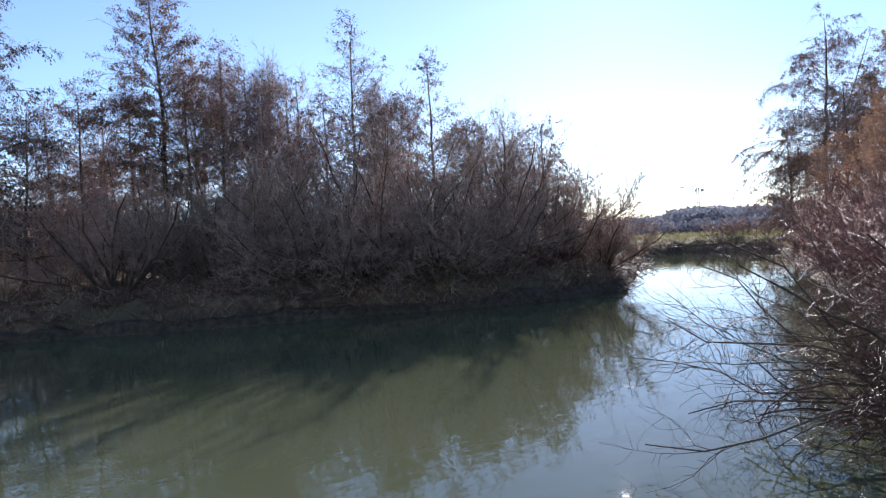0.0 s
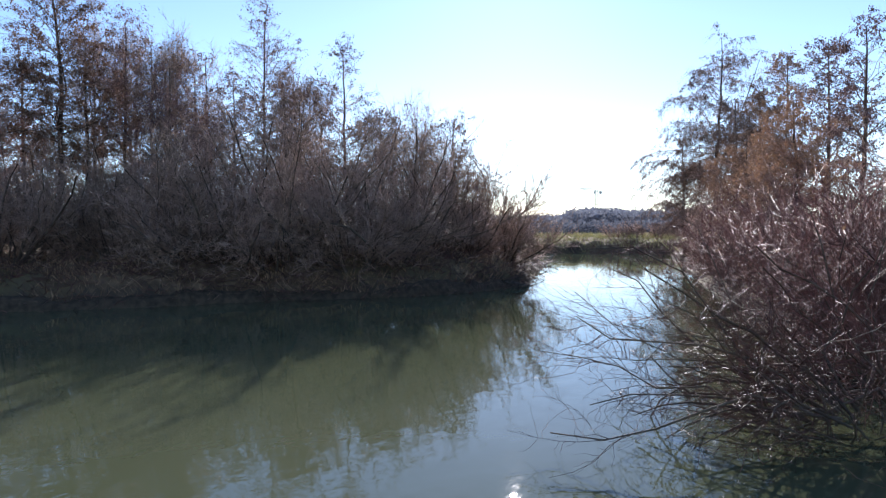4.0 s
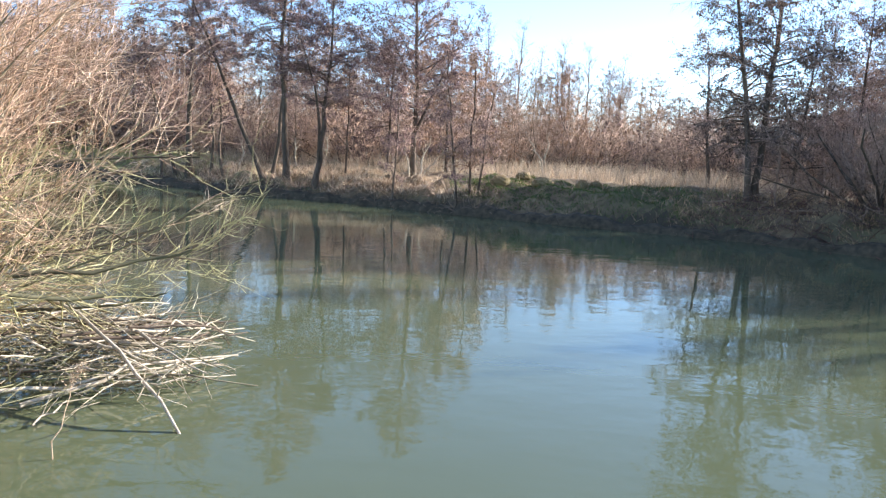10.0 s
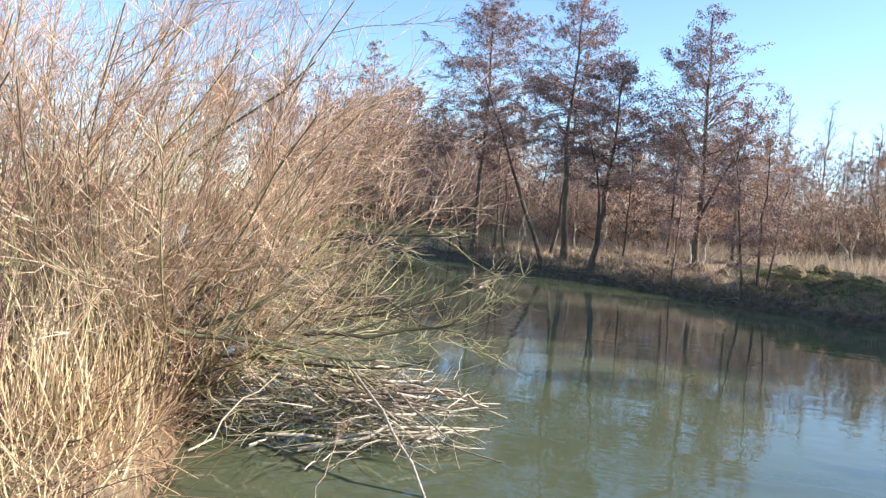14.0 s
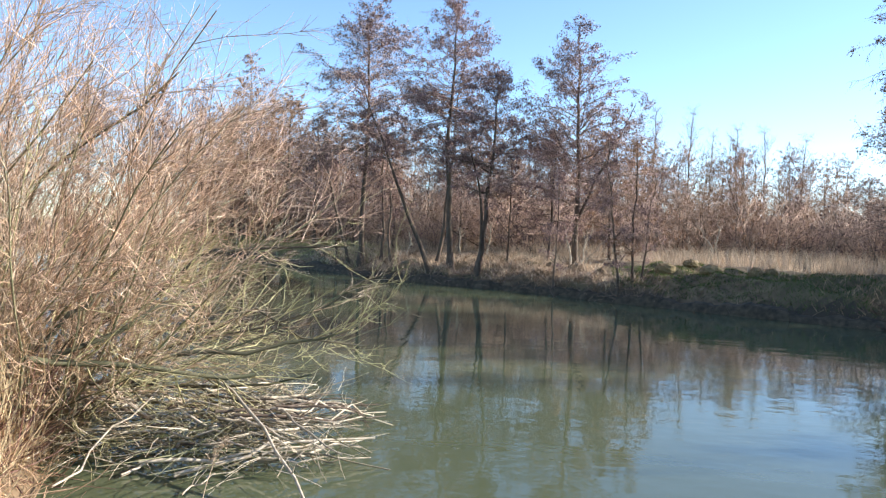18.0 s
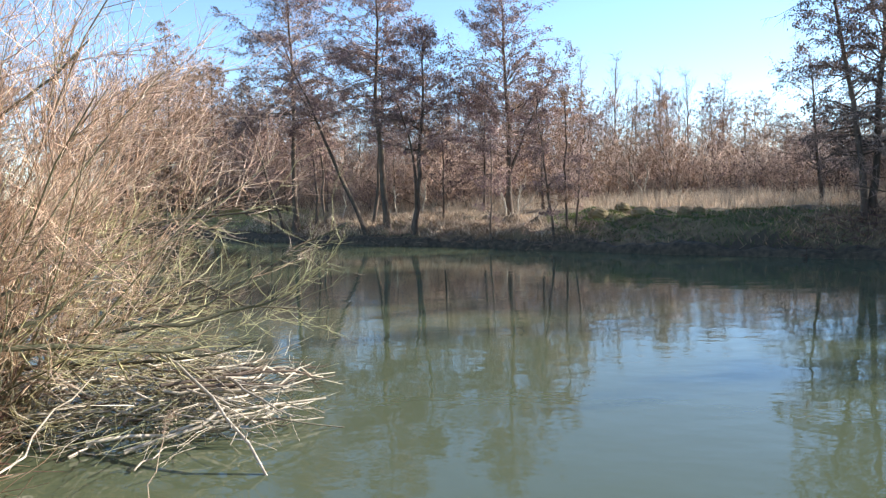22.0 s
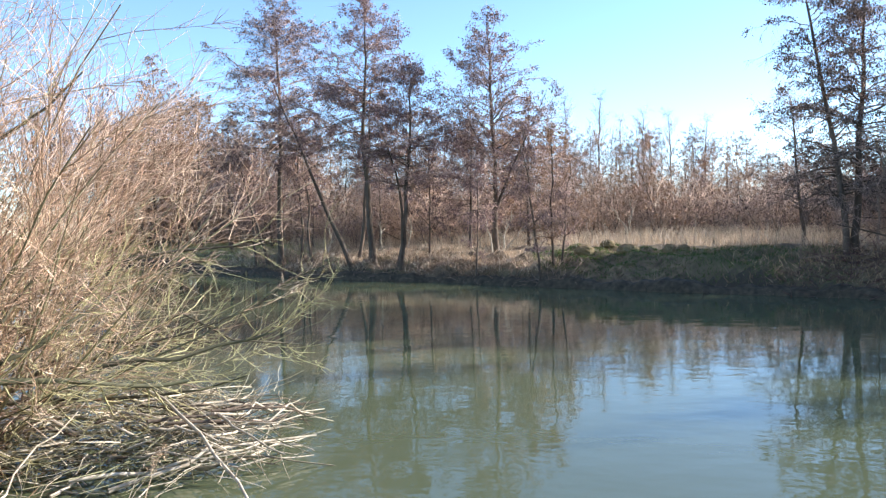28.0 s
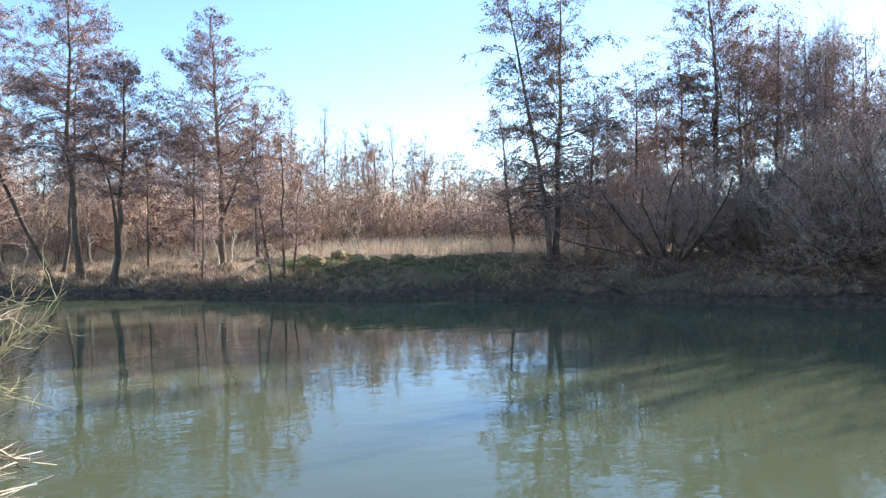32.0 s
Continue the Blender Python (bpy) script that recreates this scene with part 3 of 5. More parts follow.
def bush(x, y, label, seed, n=40, tall=(2.5, 4.5), tilt=(5, 55), spread=0.6, r=(0.02, 0.05), pull=(0, 0, 0), twig=GREY_TWIG, bark=ALDER_BARK, fine=900, mid=300,
         leaf=None, count=0, size=(0.04, 0.08), name="willow_bush", group="", z=None, thick=(0.004, 0.009), up=0.25, length=(0.5, 1.4), finelen=(0.3, 0.8), apart=True, wiggle=0.06, kf=3, limbs=None, turn=0.15, forks=(20, 70), shoot=None):
    """Many stems that fan out of one stool, with side shoots and fine twigs."""
    rng = np.random.default_rng(seed)
    root = place(tagged(new(name), label, "bush", group), x, y, foot(x, y) if z is None else z)
    s, sr = stems(rng, n, spread, tall, tilt, r=r, pull=pull, up=up, wiggle=wiggle)
    if limbs is not None:
        s, sr = np.concatenate([s, limbs[0]]), np.concatenate([sr, limbs[1]])
    b1, r1 = sprout(rng, s, sr, mid, (0.12, 0.97), length, forks, up=0.3, k=5, wiggle=turn, ratio=0.5, pull=pull, thick=(thick[0] * 1.5, thick[1] * 1.7))
    near = kf > 3
    b2, r2 = sprout(rng, b1, r1, fine if near else 40, (0.1, 1), finelen, forks, up=0.15, k=kf, wiggle=turn, ratio=0.65, pull=pull, thick=thick)
    if apart:
        each("stem", s, sr, 6, bark, root)
    else:
        stuff(part("stemwork", solid("stemwork", *tubes(s, sr, 4)), bark, root))
    stuff(part("shootwork", solid("shootwork", *tubes(b1, r1, 3)), shoot or twig, root))
    stuff(part("twigwork", solid("twigwork", *(tubes(b2, r2, 3) if near else spikes(rng, b1, fine * 3, finelen, thick))), twig, root))
    if count:
        stuff(part("foliage", solid("foliage", *leaves(rng, b2 if near else b1, count, size), smooth=False), leaf, root))
    return root


def bent(points, r0, r1, k=7):
    """A smooth path of k points through a few given ones, with its radii."""
    pts = np.asarray(points, float)
    u = np.linspace(0, len(pts) - 1, k)
    q = np.stack([np.interp(u, np.arange(len(pts)), pts[:, c]) for c in range(3)], 1)
    q[1:-1] = (q[:-2] + 2 * q[1:-1] + q[2:]) / 4
    q[1:] += np.random.default_rng(int(abs(pts.sum()) * 1000)).normal(size=(k - 1, 3)) * np.linalg.norm(pts[-1] - pts[0]) * 0.02
    return q[None], np.linspace(r0, r1, k)[None]


# ---- far bank, upstream: a row of alders at the water ----
ROW = "alders along the far bank"
alder(*at(-11.8, 37)[:2], 12.4, 0.19, "tall slender alder with dry brown leaves", 11, lean=(-0.1, 0), crown=0.42, wide=4.27, peak=0.28, base=0.7, group=ROW, count=20483, boughs=92, side=0.36, rise=(-8, 42), sag=0.45, shape=0.62)
alder(*at(-12.6, 37.5)[:2], 5.5, 0.1, "leaning young alder stem beside a taller alder", 12, lean=(-1.5, 0), crown=0.5, wide=1.68, group=ROW, boughs=24, count=1433, apart=6)
alder(*at(-13.6, 38.2)[:2], 6.4, 0.08, "crooked young alder at the end of the row", 26, lean=(-0.8, 0), crown=0.4, wide=1.92, group=ROW, boughs=30, count=2071, apart=6, crook=0.12)
alder(*at(-10.2, 36.3)[:2], 7, 0.09, "thin alder stem on the bank", 13, lean=(-0.5, 0), crown=0.4, wide=2.04, group=ROW, boughs=34, count=2868, apart=6, crook=0.1)
alder(*at(-9.3, 35.6)[:2], 6, 0.08, "thin crooked alder stem on the bank", 14, lean=(-0.6, 0), crown=0.4, wide=1.92, group=ROW, boughs=34, count=2868, apart=6, crook=0.12)
alder(*at(-6.4, 32.6)[:2], 8.4, 0.13, "alder leaning far over towards its neighbour", 15, lean=(-3.6, 0.4), crown=0.5, wide=2.16, group=ROW, boughs=44, count=4143, apart=10)
alder(*at(-6.0, 33.4)[:2], 8.6, 0.11, "slightly leaning slender alder", 16, lean=(0.8, 0.2), crown=0.45, wide=2.16, group=ROW, boughs=44, count=4143, apart=10)
alder(*at(-4.9, 32.5)[:2], 11.4, 0.19, "tall straight alder with a purple-brown crown", 17, lean=(0.1, 0), crown=0.42, wide=3.29, peak=0.25, base=0.75, group=ROW, count=18327, boughs=88, side=0.38, rise=(-8, 45), sag=0.45, shape=0.62)
alder(*at(-2.9, 30.9)[:2], 8.2, 0.16, "forked alder at the water's edge", 18, lean=(0.3, 0), fork=1, crown=0.4, wide=2.68, peak=0.3, base=0.7, group=ROW, count=12936, boughs=76, crook=0.1, shape=0.62)
alder(*at(4.5, 32)[:2], 10.0, 0.17, "conical alder with pale dead wood at its foot", 119, lean=(-0.1, 0), fork=1, crown=0.2, peak=0.22, wide=3.66, base=0.6, group=ROW, boughs=96, count=15092, shape=0.8, rise=(2, 55))
alder(*at(2.4, 33.5)[:2], 6.4, 0.08, "small brown alder behind the conical one", 27, lean=(0.3, 0), crown=0.25, wide=2.16, group=ROW, boughs=44, count=4143, apart=6)
alder(*at(7.0, 33)[:2], 6.6, 0.08, "small brown alder behind the conical one", 28, lean=(-0.2, 0), crown=0.2, wide=1.92, group=ROW, boughs=44, count=3825, leaf=RUST_LEAF, apart=6)
alder(*at(7.7, 26.4)[:2], 5.2, 0.055, "rusty-leaved alder sapling at the water's edge", 20, lean=(-0.4, 0), crown=0.2, wide=1.44, group=ROW, boughs=36, count=1752, apart=8, crook=0.1, rise=(15, 55))
alder(*at(8.9, 26.5)[:2], 4.8, 0.05, "rusty-leaved alder sapling at the water's edge", 21, crown=0.12, wide=1.56, group=ROW, boughs=36, count=1752, leaf=RUST_LEAF, apart=8, crook=0.1, rise=(15, 55))
alder(*at(9.4, 26.6)[:2], 3.6, 0.04, "slim bare alder sapling at the water's edge", 29, lean=(0.3, 0), crown=0.15, wide=1.32, group=ROW, boughs=28, count=477, apart=8, crook=0.1, rise=(15, 55))
alder(*at(3.0, 28.6)[:2], 4.2, 0.04, "small alder sapling at the water's edge", 25, crown=0.15, wide=1.08, group=ROW, boughs=30, count=1115, apart=6, rise=(15, 55))
alder(*at(-0.6, 32.5)[:2], 4.8, 0.05, "small alder sapling at the water's edge", 19, crown=0.2, wide=1.44, group=ROW, boughs=30, count=1433, apart=6, rise=(15, 55))
alder(*at(29.2, 25.3)[:2], 9.2, 0.15, "alder hung with dry leaves beside its twin", 22, lean=(0.1, 0), crown=0.18, wide=2.3, peak=0.45, base=0.75, group=ROW, droop=1.4, sag=0.75, boughs=84, count=8750, leaf=DARK_LEAF, gap=0.2, shape=0.5, hang=-0.5, rise=(0, 40))
alder(*at(28.8, 25.2)[:2], 9.0, 0.13, "alder leaning away from its twin trunk", 23, lean=(-1.3, 0.4), crown=0.18, wide=2.2, peak=0.45, base=0.75, group=ROW, droop=1.4, sag=0.75, boughs=80, count=8750, leaf=DARK_LEAF, gap=0.2, shape=0.5, hang=-0.5, rise=(0, 40))
alder(*at(31.5, 29)[:2], 6.0, 0.1, "low dark alder behind the twin trunks", 36, lean=(0.4, 0), crown=0.15, wide=2.6, base=0.8, group=ROW, boughs=64, count=3750, leaf=DARK_LEAF, apart=8, shape=0.6)
alder(*at(26.2, 31)[:2], 5.6, 0.1, "low dark alder behind the twin trunks", 37, lean=(-0.4, 0), crown=0.2, wide=2.4, base=0.8, group=ROW, boughs=60, count=3000, leaf=DARK_LEAF, apart=8, shape=0.6)
alder(*at(40.6, 29.2)[:2], 10.4, 0.15, "tall straight alder with rusty leaves", 24, crown=0.3, wide=3.05, peak=0.25, group=ROW, count=15092, leaf=RUST_LEAF, boughs=84, shape=0.62)

for az, d, tall, wide, lf, s in ((-20.4, 62, 14.2, 4.2, RUST_LEAF, 1), (-17.4, 55, 10.6, 3.4, RUST_LEAF, 2), (-23.4, 66, 13.2, 4.0, BROWN_LEAF, 3), (-27, 70, 14.5, 4.4, RUST_LEAF, 4), (-15.2, 48, 8.0, 2.8, DARK_LEAF, 5), (-18.8, 60, 8.6, 3.4, RUST_LEAF, 6), (-31, 72, 14, 4.4, BROWN_LEAF, 7)):
    x, y, _ = at(az, d)
    alder(x, y, tall, 0.17, "rusty conical alder on the upstream bank", 140 + s, crown=0.2, wide=wide, peak=0.25, base=0.7, group=ROW, boughs=84, count=6500, leaf=lf, size=(0.09, 0.18), apart=8, shape=0.7, gap=0.26)

# ---- the wooded point ----
POINT = "trees on the wooded point"
for az, d, tall, leaf, s in ((44.5, 30, 8.3, BROWN_LEAF, 1), (46.5, 31, 7.8, DARK_LEAF, 2), (49.5, 32, 7.4, BROWN_LEAF, 3), (52, 33, 7.0, BROWN_LEAF, 4), (54.1, 33, 10.2, DARK_LEAF, 5), (57, 32, 6.6, DARK_LEAF, 6),
                             (60.4, 31, 8.0, DARK_LEAF, 7), (63, 30, 5.2, DARK_LEAF, 8), (68.4, 30, 5.0, DARK_LEAF, 9), (35.4, 32, 7.2, BROWN_LEAF, 10), (33.4, 34, 6.9, DARK_LEAF, 11), (47.6, 28, 6.4, BROWN_LEAF, 12),
                             (56, 29, 6.0, DARK_LEAF, 13), (38.5, 33, 7.8, BROWN_LEAF, 14), (42.5, 30, 7.8, RUST_LEAF, 15), (36.8, 35, 7.4, DARK_LEAF, 16)):
    x, y, _ = at(az, d)
    alder(x, y, tall, 0.11, "dark alder rising out of the willow scrub", 30 + s, crown=0.2, wide=1.2 + tall * 0.17, peak=0.25, group=POINT, boughs=80, count=5000, leaf=leaf, apart=10, shape=0.5, rise=(5, 50), gap=0.19, fine=4)
for az, d, tall, s in ((43, 33, 8.6, 1), (45.4, 34, 8.2, 2), (48.2, 30, 7.6, 3), (50.6, 34, 8.0, 4), (56.3, 34, 7.2, 6), (65.5, 29, 5.0, 7)):
    x, y, _ = at(az, d)
    tree(x, y, tall, 0.1, "bare brown tree with upright twigs in the scrub", 60 + s, fork=2, crown=0.12, wide=2.0, peak=0.6, group=POINT, boughs=80, count=500, leaf=BROWN_LEAF, twig=TAN_TWIG, apart=8, sweep=0.8, spreadout=(25, 50), fine=12, crook=0.1)
SCRUB = "willow bushes on the wooded point"
for az, d, tall, s, n in ((37.4, 24.8, 4.0, 1, 44), (42.5, 26, 3.4, 2, 34), (46, 24.5, 3.8, 3, 34), (49.2, 23.6, 3.6, 4, 40), (53, 24.2, 4.4, 5, 40), (56.5, 23.7, 4.6, 6, 40), (60, 23.7, 4.6, 7, 40), (63.5, 24.3, 4.4, 8, 40),
                          (66.5, 25.6, 4.0, 9, 40), (69.5, 27, 3.5, 10, 36), (72, 28.5, 2.5, 11, 34), (51, 27.5, 5.0, 12, 34), (58, 28, 5.0, 13, 34), (65, 29, 4.2, 14, 34), (71, 33, 2.4, 15, 30), (61, 22.6, 2.6, 16, 30), (55, 22.8, 2.4, 17, 30), (44.3, 25.6, 3.8, 18, 40), (40.2, 27.5, 3.2, 19, 40), (34, 29, 2.6, 20, 36), (47.5, 27, 4.2, 21, 36)):
    x, y, _ = at(az, d)
    stout = s in (1, 4, 6, 8)
    bush(x, y, "bare willow bush with thick fanning stems" if stout else "bare grey-brown willow bush overhanging the bank", 50 + s, n=int(n * 0.6), tall=(tall * 0.55, tall * 1.12), tilt=(8, 84), group=SCRUB, fine=1300, mid=640, r=(0.02, 0.06) if stout else (0.014, 0.045), thick=(0.005, 0.01), up=0.45, wiggle=0.15,
         twig=BROWN_TWIG if s % 3 else TAN_TWIG, shoot=GREY_TWIG, leaf=DARK_LEAF, count=700, size=(0.04, 0.09), length=(0.5, 1.5), finelen=(0.15, 0.55), turn=0.24, forks=(20, 60))

# ---- the wood behind the meadow ----
rng = np.random.default_rng(5)
WOOD = "trees of the wood behind the meadow"
kinds = [alder(0, 0, 8.5, 0.1, lb, 70 + s, crown=0.16, wide=w, group=WOOD, boughs=60, shape=0.5, count=c, leaf=lf, twig=tw, name="wood_tree", z=0, size=(0.07, 0.14), apart=0, fork=f, gap=0.34, fine=4, twiglen=(0.25, 0.75), hang=0.25, rise=rs, base=0.6, peak=0.3, sag=0.0, crook=0.1)
         for s, (c, lf, tw, w, f, rs, lb) in enumerate((
             (3000, BROWN_LEAF, BROWN_TWIG, 2.9, 0, (15, 60), "slim brown-leaved tree in the winter wood"), (3200, RUST_LEAF, TAN_TWIG, 3.0, 0, (5, 50), "slim rusty-leaved tree in the winter wood"),
             (40, RUST_LEAF, GREY_TWIG, 1.9, 1, (50, 75), "bare upright poplar in the winter wood"), (2800, RUST_LEAF, BROWN_TWIG, 2.6, 2, (25, 65), "forked rusty-leaved tree in the winter wood"),
             (2800, DARK_LEAF, BROWN_TWIG, 3.0, 1, (5, 50), "dark slim tree in the winter wood")))]
SKYLINE = ((-36, -26, -20, -15, -10, 0, 8, 11, 16, 20, 25, 30, 36, 42), (9.5, 9.4, 10.5, 7.8, 8.2, 8.6, 9.0, 8.7, 8.0, 6.3, 5.6, 6.3, 7.5, 9.0))
used = set()
for d, m, frac in ((41, 26, 0.66), (45, 30, 0.84), (51, 34, 0.95), (58, 36, 1.0), (68, 34, 0.9)):
    for j in range(m):
        az = -36 + (j + rng.uniform(0.05, 0.95)) * 76 / m
        dd = d + rng.uniform(-2, 2) + 8 * np.clip((-8 - az) / 8, 0, 1)
        x, y, _ = at(az, dd)
        if from_shore(np.array([x]), np.array([y]))[0] < 3 or (az > 26 and d < 50):
            continue
        el = np.interp(az, *SKYLINE) * frac * rng.uniform(0.72, 1.04)
        s = (0.5 + dd * math.tan(radians(el))) / 8.5
        m4 = pose(x, y, foot(x, y) - 0.05, 0, 0, rng.uniform(0, 360)) @ Matrix.Diagonal((s ** 0.6, s ** 0.6, s, 1))
        i = int(rng.integers(0, 5))
        if i == 2 and not 8 < az < 24:
            i = 1
        c = kinds[i] if i not in used else copy_thing(kinds[i], Matrix.Identity(4))
        used.add(i)
        c.matrix_basis = m4
for j in range(46):
    az = -36 + (j + rng.uniform(0.05, 0.95)) * 26 / 46
    dd = rng.uniform(61, 74)
    x, y, _ = at(az, dd)
    if from_shore(np.array([x]), np.array([y]))[0] < 3:
        continue
    s = (0.5 + dd * math.tan(radians(np.interp(az, *SKYLINE) * rng.uniform(0.55, 1.02)))) / 8.5
    c = copy_thing(kinds[(0, 1, 3, 4)[j % 4]], Matrix.Identity(4))
    c.matrix_basis = pose(x, y, foot(x, y) - 0.05, 0, 0, rng.uniform(0, 360)) @ Matrix.Diagonal((s ** 0.7, s ** 0.7, s, 1))
for j in range(8):
    az, dd = 8.5 + j * 1.8 + rng.uniform(-0.5, 0.5), rng.uniform(52, 62)
    x, y, _ = at(az, dd)
    s = (0.5 + dd * math.tan(radians(np.interp(az, (8, 12, 18, 24), (9.2, 9.0, 8.0, 5.8)) * rng.uniform(0.88, 1.06)))) / 8.5
    c = copy_thing(kinds[2], Matrix.Identity(4))
    c.matrix_basis = pose(x, y, foot(x, y) - 0.05, 0, 0, rng.uniform(0, 360)) @ Matrix.Diagonal((s ** 0.5, s ** 0.5, s, 1))
UNDER = "brown bushes along the edge of the wood"
shrubs = [bush(0, 0, lb, 80 + s, n=20, tall=(1.0, 2.8), tilt=(3, 45), spread=1.0, r=(0.008, 0.02), group=UNDER, fine=200, mid=80, wiggle=0.12, turn=0.25, z=0, name="thicket_bush", apart=False, kf=3, thick=(0.006, 0.012), finelen=(0.4, 1.0),
               twig=tw, leaf=lf, count=420, size=(0.07, 0.14)) for s, (tw, lf, lb) in enumerate(((TAN_TWIG, RUST_LEAF, "rusty winter bush at the edge of the wood"), (TAN_TWIG, BROWN_LEAF, "brown winter bush at the edge of the wood")))]
used = set()
for d, m in ((40, 22), (44, 34), (50, 34), (56, 30), (64, 26), (72, 26)):
    for j in range(m):
        az = -32 + (j + rng.uniform(0.05, 0.95)) * 72 / m
        dd = d + rng.uniform(-1.5, 1.5) + 10 * np.clip((-8 - az) / 8, 0, 1) - 4 * np.clip((az - 20) / 10, 0, 1)
        x, y, _ = at(az, dd)
        if from_shore(np.array([x]), np.array([y]))[0] < 5:
            continue
        s = rng.uniform(0.8, 1.4) * (1.5 if d > 60 else 1.0)
        i = int(rng.integers(0, 2))
        c = shrubs[i] if i not in used else copy_thing(shrubs[i], Matrix.Identity(4))
        used.add(i)
        c.matrix_basis = pose(x, y, foot(x, y), 0, 0, rng.uniform(0, 360)) @ Matrix.Diagonal((s * 1.2, s * 1.2, s, 1))


# ---- grasses ----
def scatter(rng, n, x0, x1, y0, y1, lo, hi, keep=None):
    """Places on land between lo and hi metres from the water."""
    x, y = rng.uniform(x0, x1, n), rng.uniform(y0, y1, n)
    s = from_shore(x, y)
    ok = (s > lo) & (s < hi)
    if keep is not None:
        ok &= keep(x, y)
    x, y = x[ok], y[ok]
    return np.stack([x, y, height(x, y) - 0.02], 1)


def sward(name, label, places, mat, tall, wide=(0.006, 0.012), lean=0.3, category="grass"):
    return tagged(part(name, solid(name, *blades(rng, places, tall, wide, lean)), mat), label, category, kind="stuff")


def clumped(x, y):
    return np.sin(x * 1.7 + np.sin(y * 2.3)) * np.sin(y * 1.9 + np.sin(x * 1.3)) > -0.25 + rng.uniform(-0.5, 0.5, len(x))


def tufted(x, y):
    return np.sin(x * 2.9 + 2 * np.sin(y * 1.1)) * np.sin(y * 2.3 + np.sin(x * 2.1)) > rng.uniform(-1.0, 0.7, len(x))


rng = np.random.default_rng(8)
sward("dry_reed_grass", "belt of tall dry straw-coloured grass on the meadow", scatter(rng, 60000, -16, 18, 26, 46, 5.0, 15, tufted), DRY_GRASS, (0.2, 0.85), (0.005, 0.011), 0.35)
sward("green_bank_grass", "short green grass on the shaded river bank", scatter(rng, 80000, 3.6, 13.5, 15, 30, 0.2, 4.0, lambda x, y: (x * 0.6 + y * 0.25 > 8.2 + rng.normal(0, 0.3, len(x))) & (x / y < 0.5 + rng.normal(0, 0.06, len(x))) ), GREEN_GRASS, (0.03, 0.11), (0.006, 0.012), 0.6)
sward("upstream_grass", "sunlit yellow-green grass on the upstream bank", scatter(rng, 60000, -28, -6, 36, 62, 0.2, 7, clumped), PALE_GRASS, (0.08, 0.3), (0.008, 0.016), 0.5)
sward("brown_bank_grass", "matted brown winter grass hanging over the bank", scatter(rng, 110000, 7, 40, 6, 26, -0.02, 4, lambda x, y: (x / y > 0.42 + rng.normal(0, 0.06, len(x))) & clumped(x, y)), LITTER, (0.06, 0.28), (0.006, 0.012), 0.8)
sward("meadow_litter", "dead brown grass and leaf litter under the alders", scatter(rng, 46000, -12, 12, 22, 40, 0.05, 4.5, lambda x, y: (x * 0.6 + y * 0.25 < 8.6) & clumped(x, y)), LITTER, (0.06, 0.35), (0.006, 0.014), 0.9)


sward("pale_litter", "pale dry grass and leaves under the alders", scatter(rng, 80000, -11, 7, 24, 42, 0.25, 6, lambda x, y: (x * 0.6 + y * 0.25 < 9.2) & clumped(x, y)), DRY_GRASS, (0.05, 0.3), (0.006, 0.014), 0.7)


def tangle(name, label, places, mat, length, r, flat=0.5, k=5, up=0.0, wiggle=0.35, category="brushwood"):
    """Loose curved twigs lying and standing across each other."""
    n = len(places)
    way = unit(rng.normal(size=(n, 3)) * np.array([1, 1, flat]) + np.array([0, 0, 0.25 * flat]))
    out = np.empty((n, k, 3))
    out[:, 0] = places
    ln = rng.uniform(length[0], length[1], n)
    for j in range(1, k):
        way = unit(way + rng.normal(size=(n, 3)) * wiggle * np.array([1, 1, 0.6]) + np.array([0, 0, up]))
        out[:, j] = out[:, j - 1] + way * (ln / (k - 1))[:, None]
    return tagged(part(name, solid(name, *tubes(out, rng.uniform(r[0], r[1], n)[:, None] * np.linspace(1, 0.4, k)[None], 3)), mat), label, category, kind="stuff")


tangle("bramble_tangle", "bare grey brambles and roots along the cut bank", scatter(rng, 16000, -9, 5, 24, 40, -0.15, 1.0), GREY_TWIG, (0.3, 0.9), (0.006, 0.012), 0.6)
tangle("bank_twigs", "brown dead twigs at the foot of the willow scrub", scatter(rng, 30000, 10, 40, 6, 22, -0.3, 2.2), RED_TWIG, (0.4, 1.1), (0.006, 0.014), 0.4)
tangle("bank_roots", "dark wet roots and sticks along the water's edge", scatter(rng, 60000, -9, 40, 6, 40, -0.32, 0.12), ALDER_BARK, (0.2, 0.7), (0.006, 0.016), 0.5)
sward("bank_fringe", "brown dead grass drooping over the bank edge", scatter(rng, 60000, -9, 40, 6, 40, -0.1, 0.35, tufted), LITTER, (0.12, 0.4), (0.006, 0.012), 1.0)
tangle("meadow_stalks", "thin dead stalks standing in the dry grass", scatter(rng, 2500, -10, 16, 24, 44, 2, 14), PALE_WOOD, (0.6, 1.4), (0.004, 0.008), 3.0, up=0.3, wiggle=0.1)


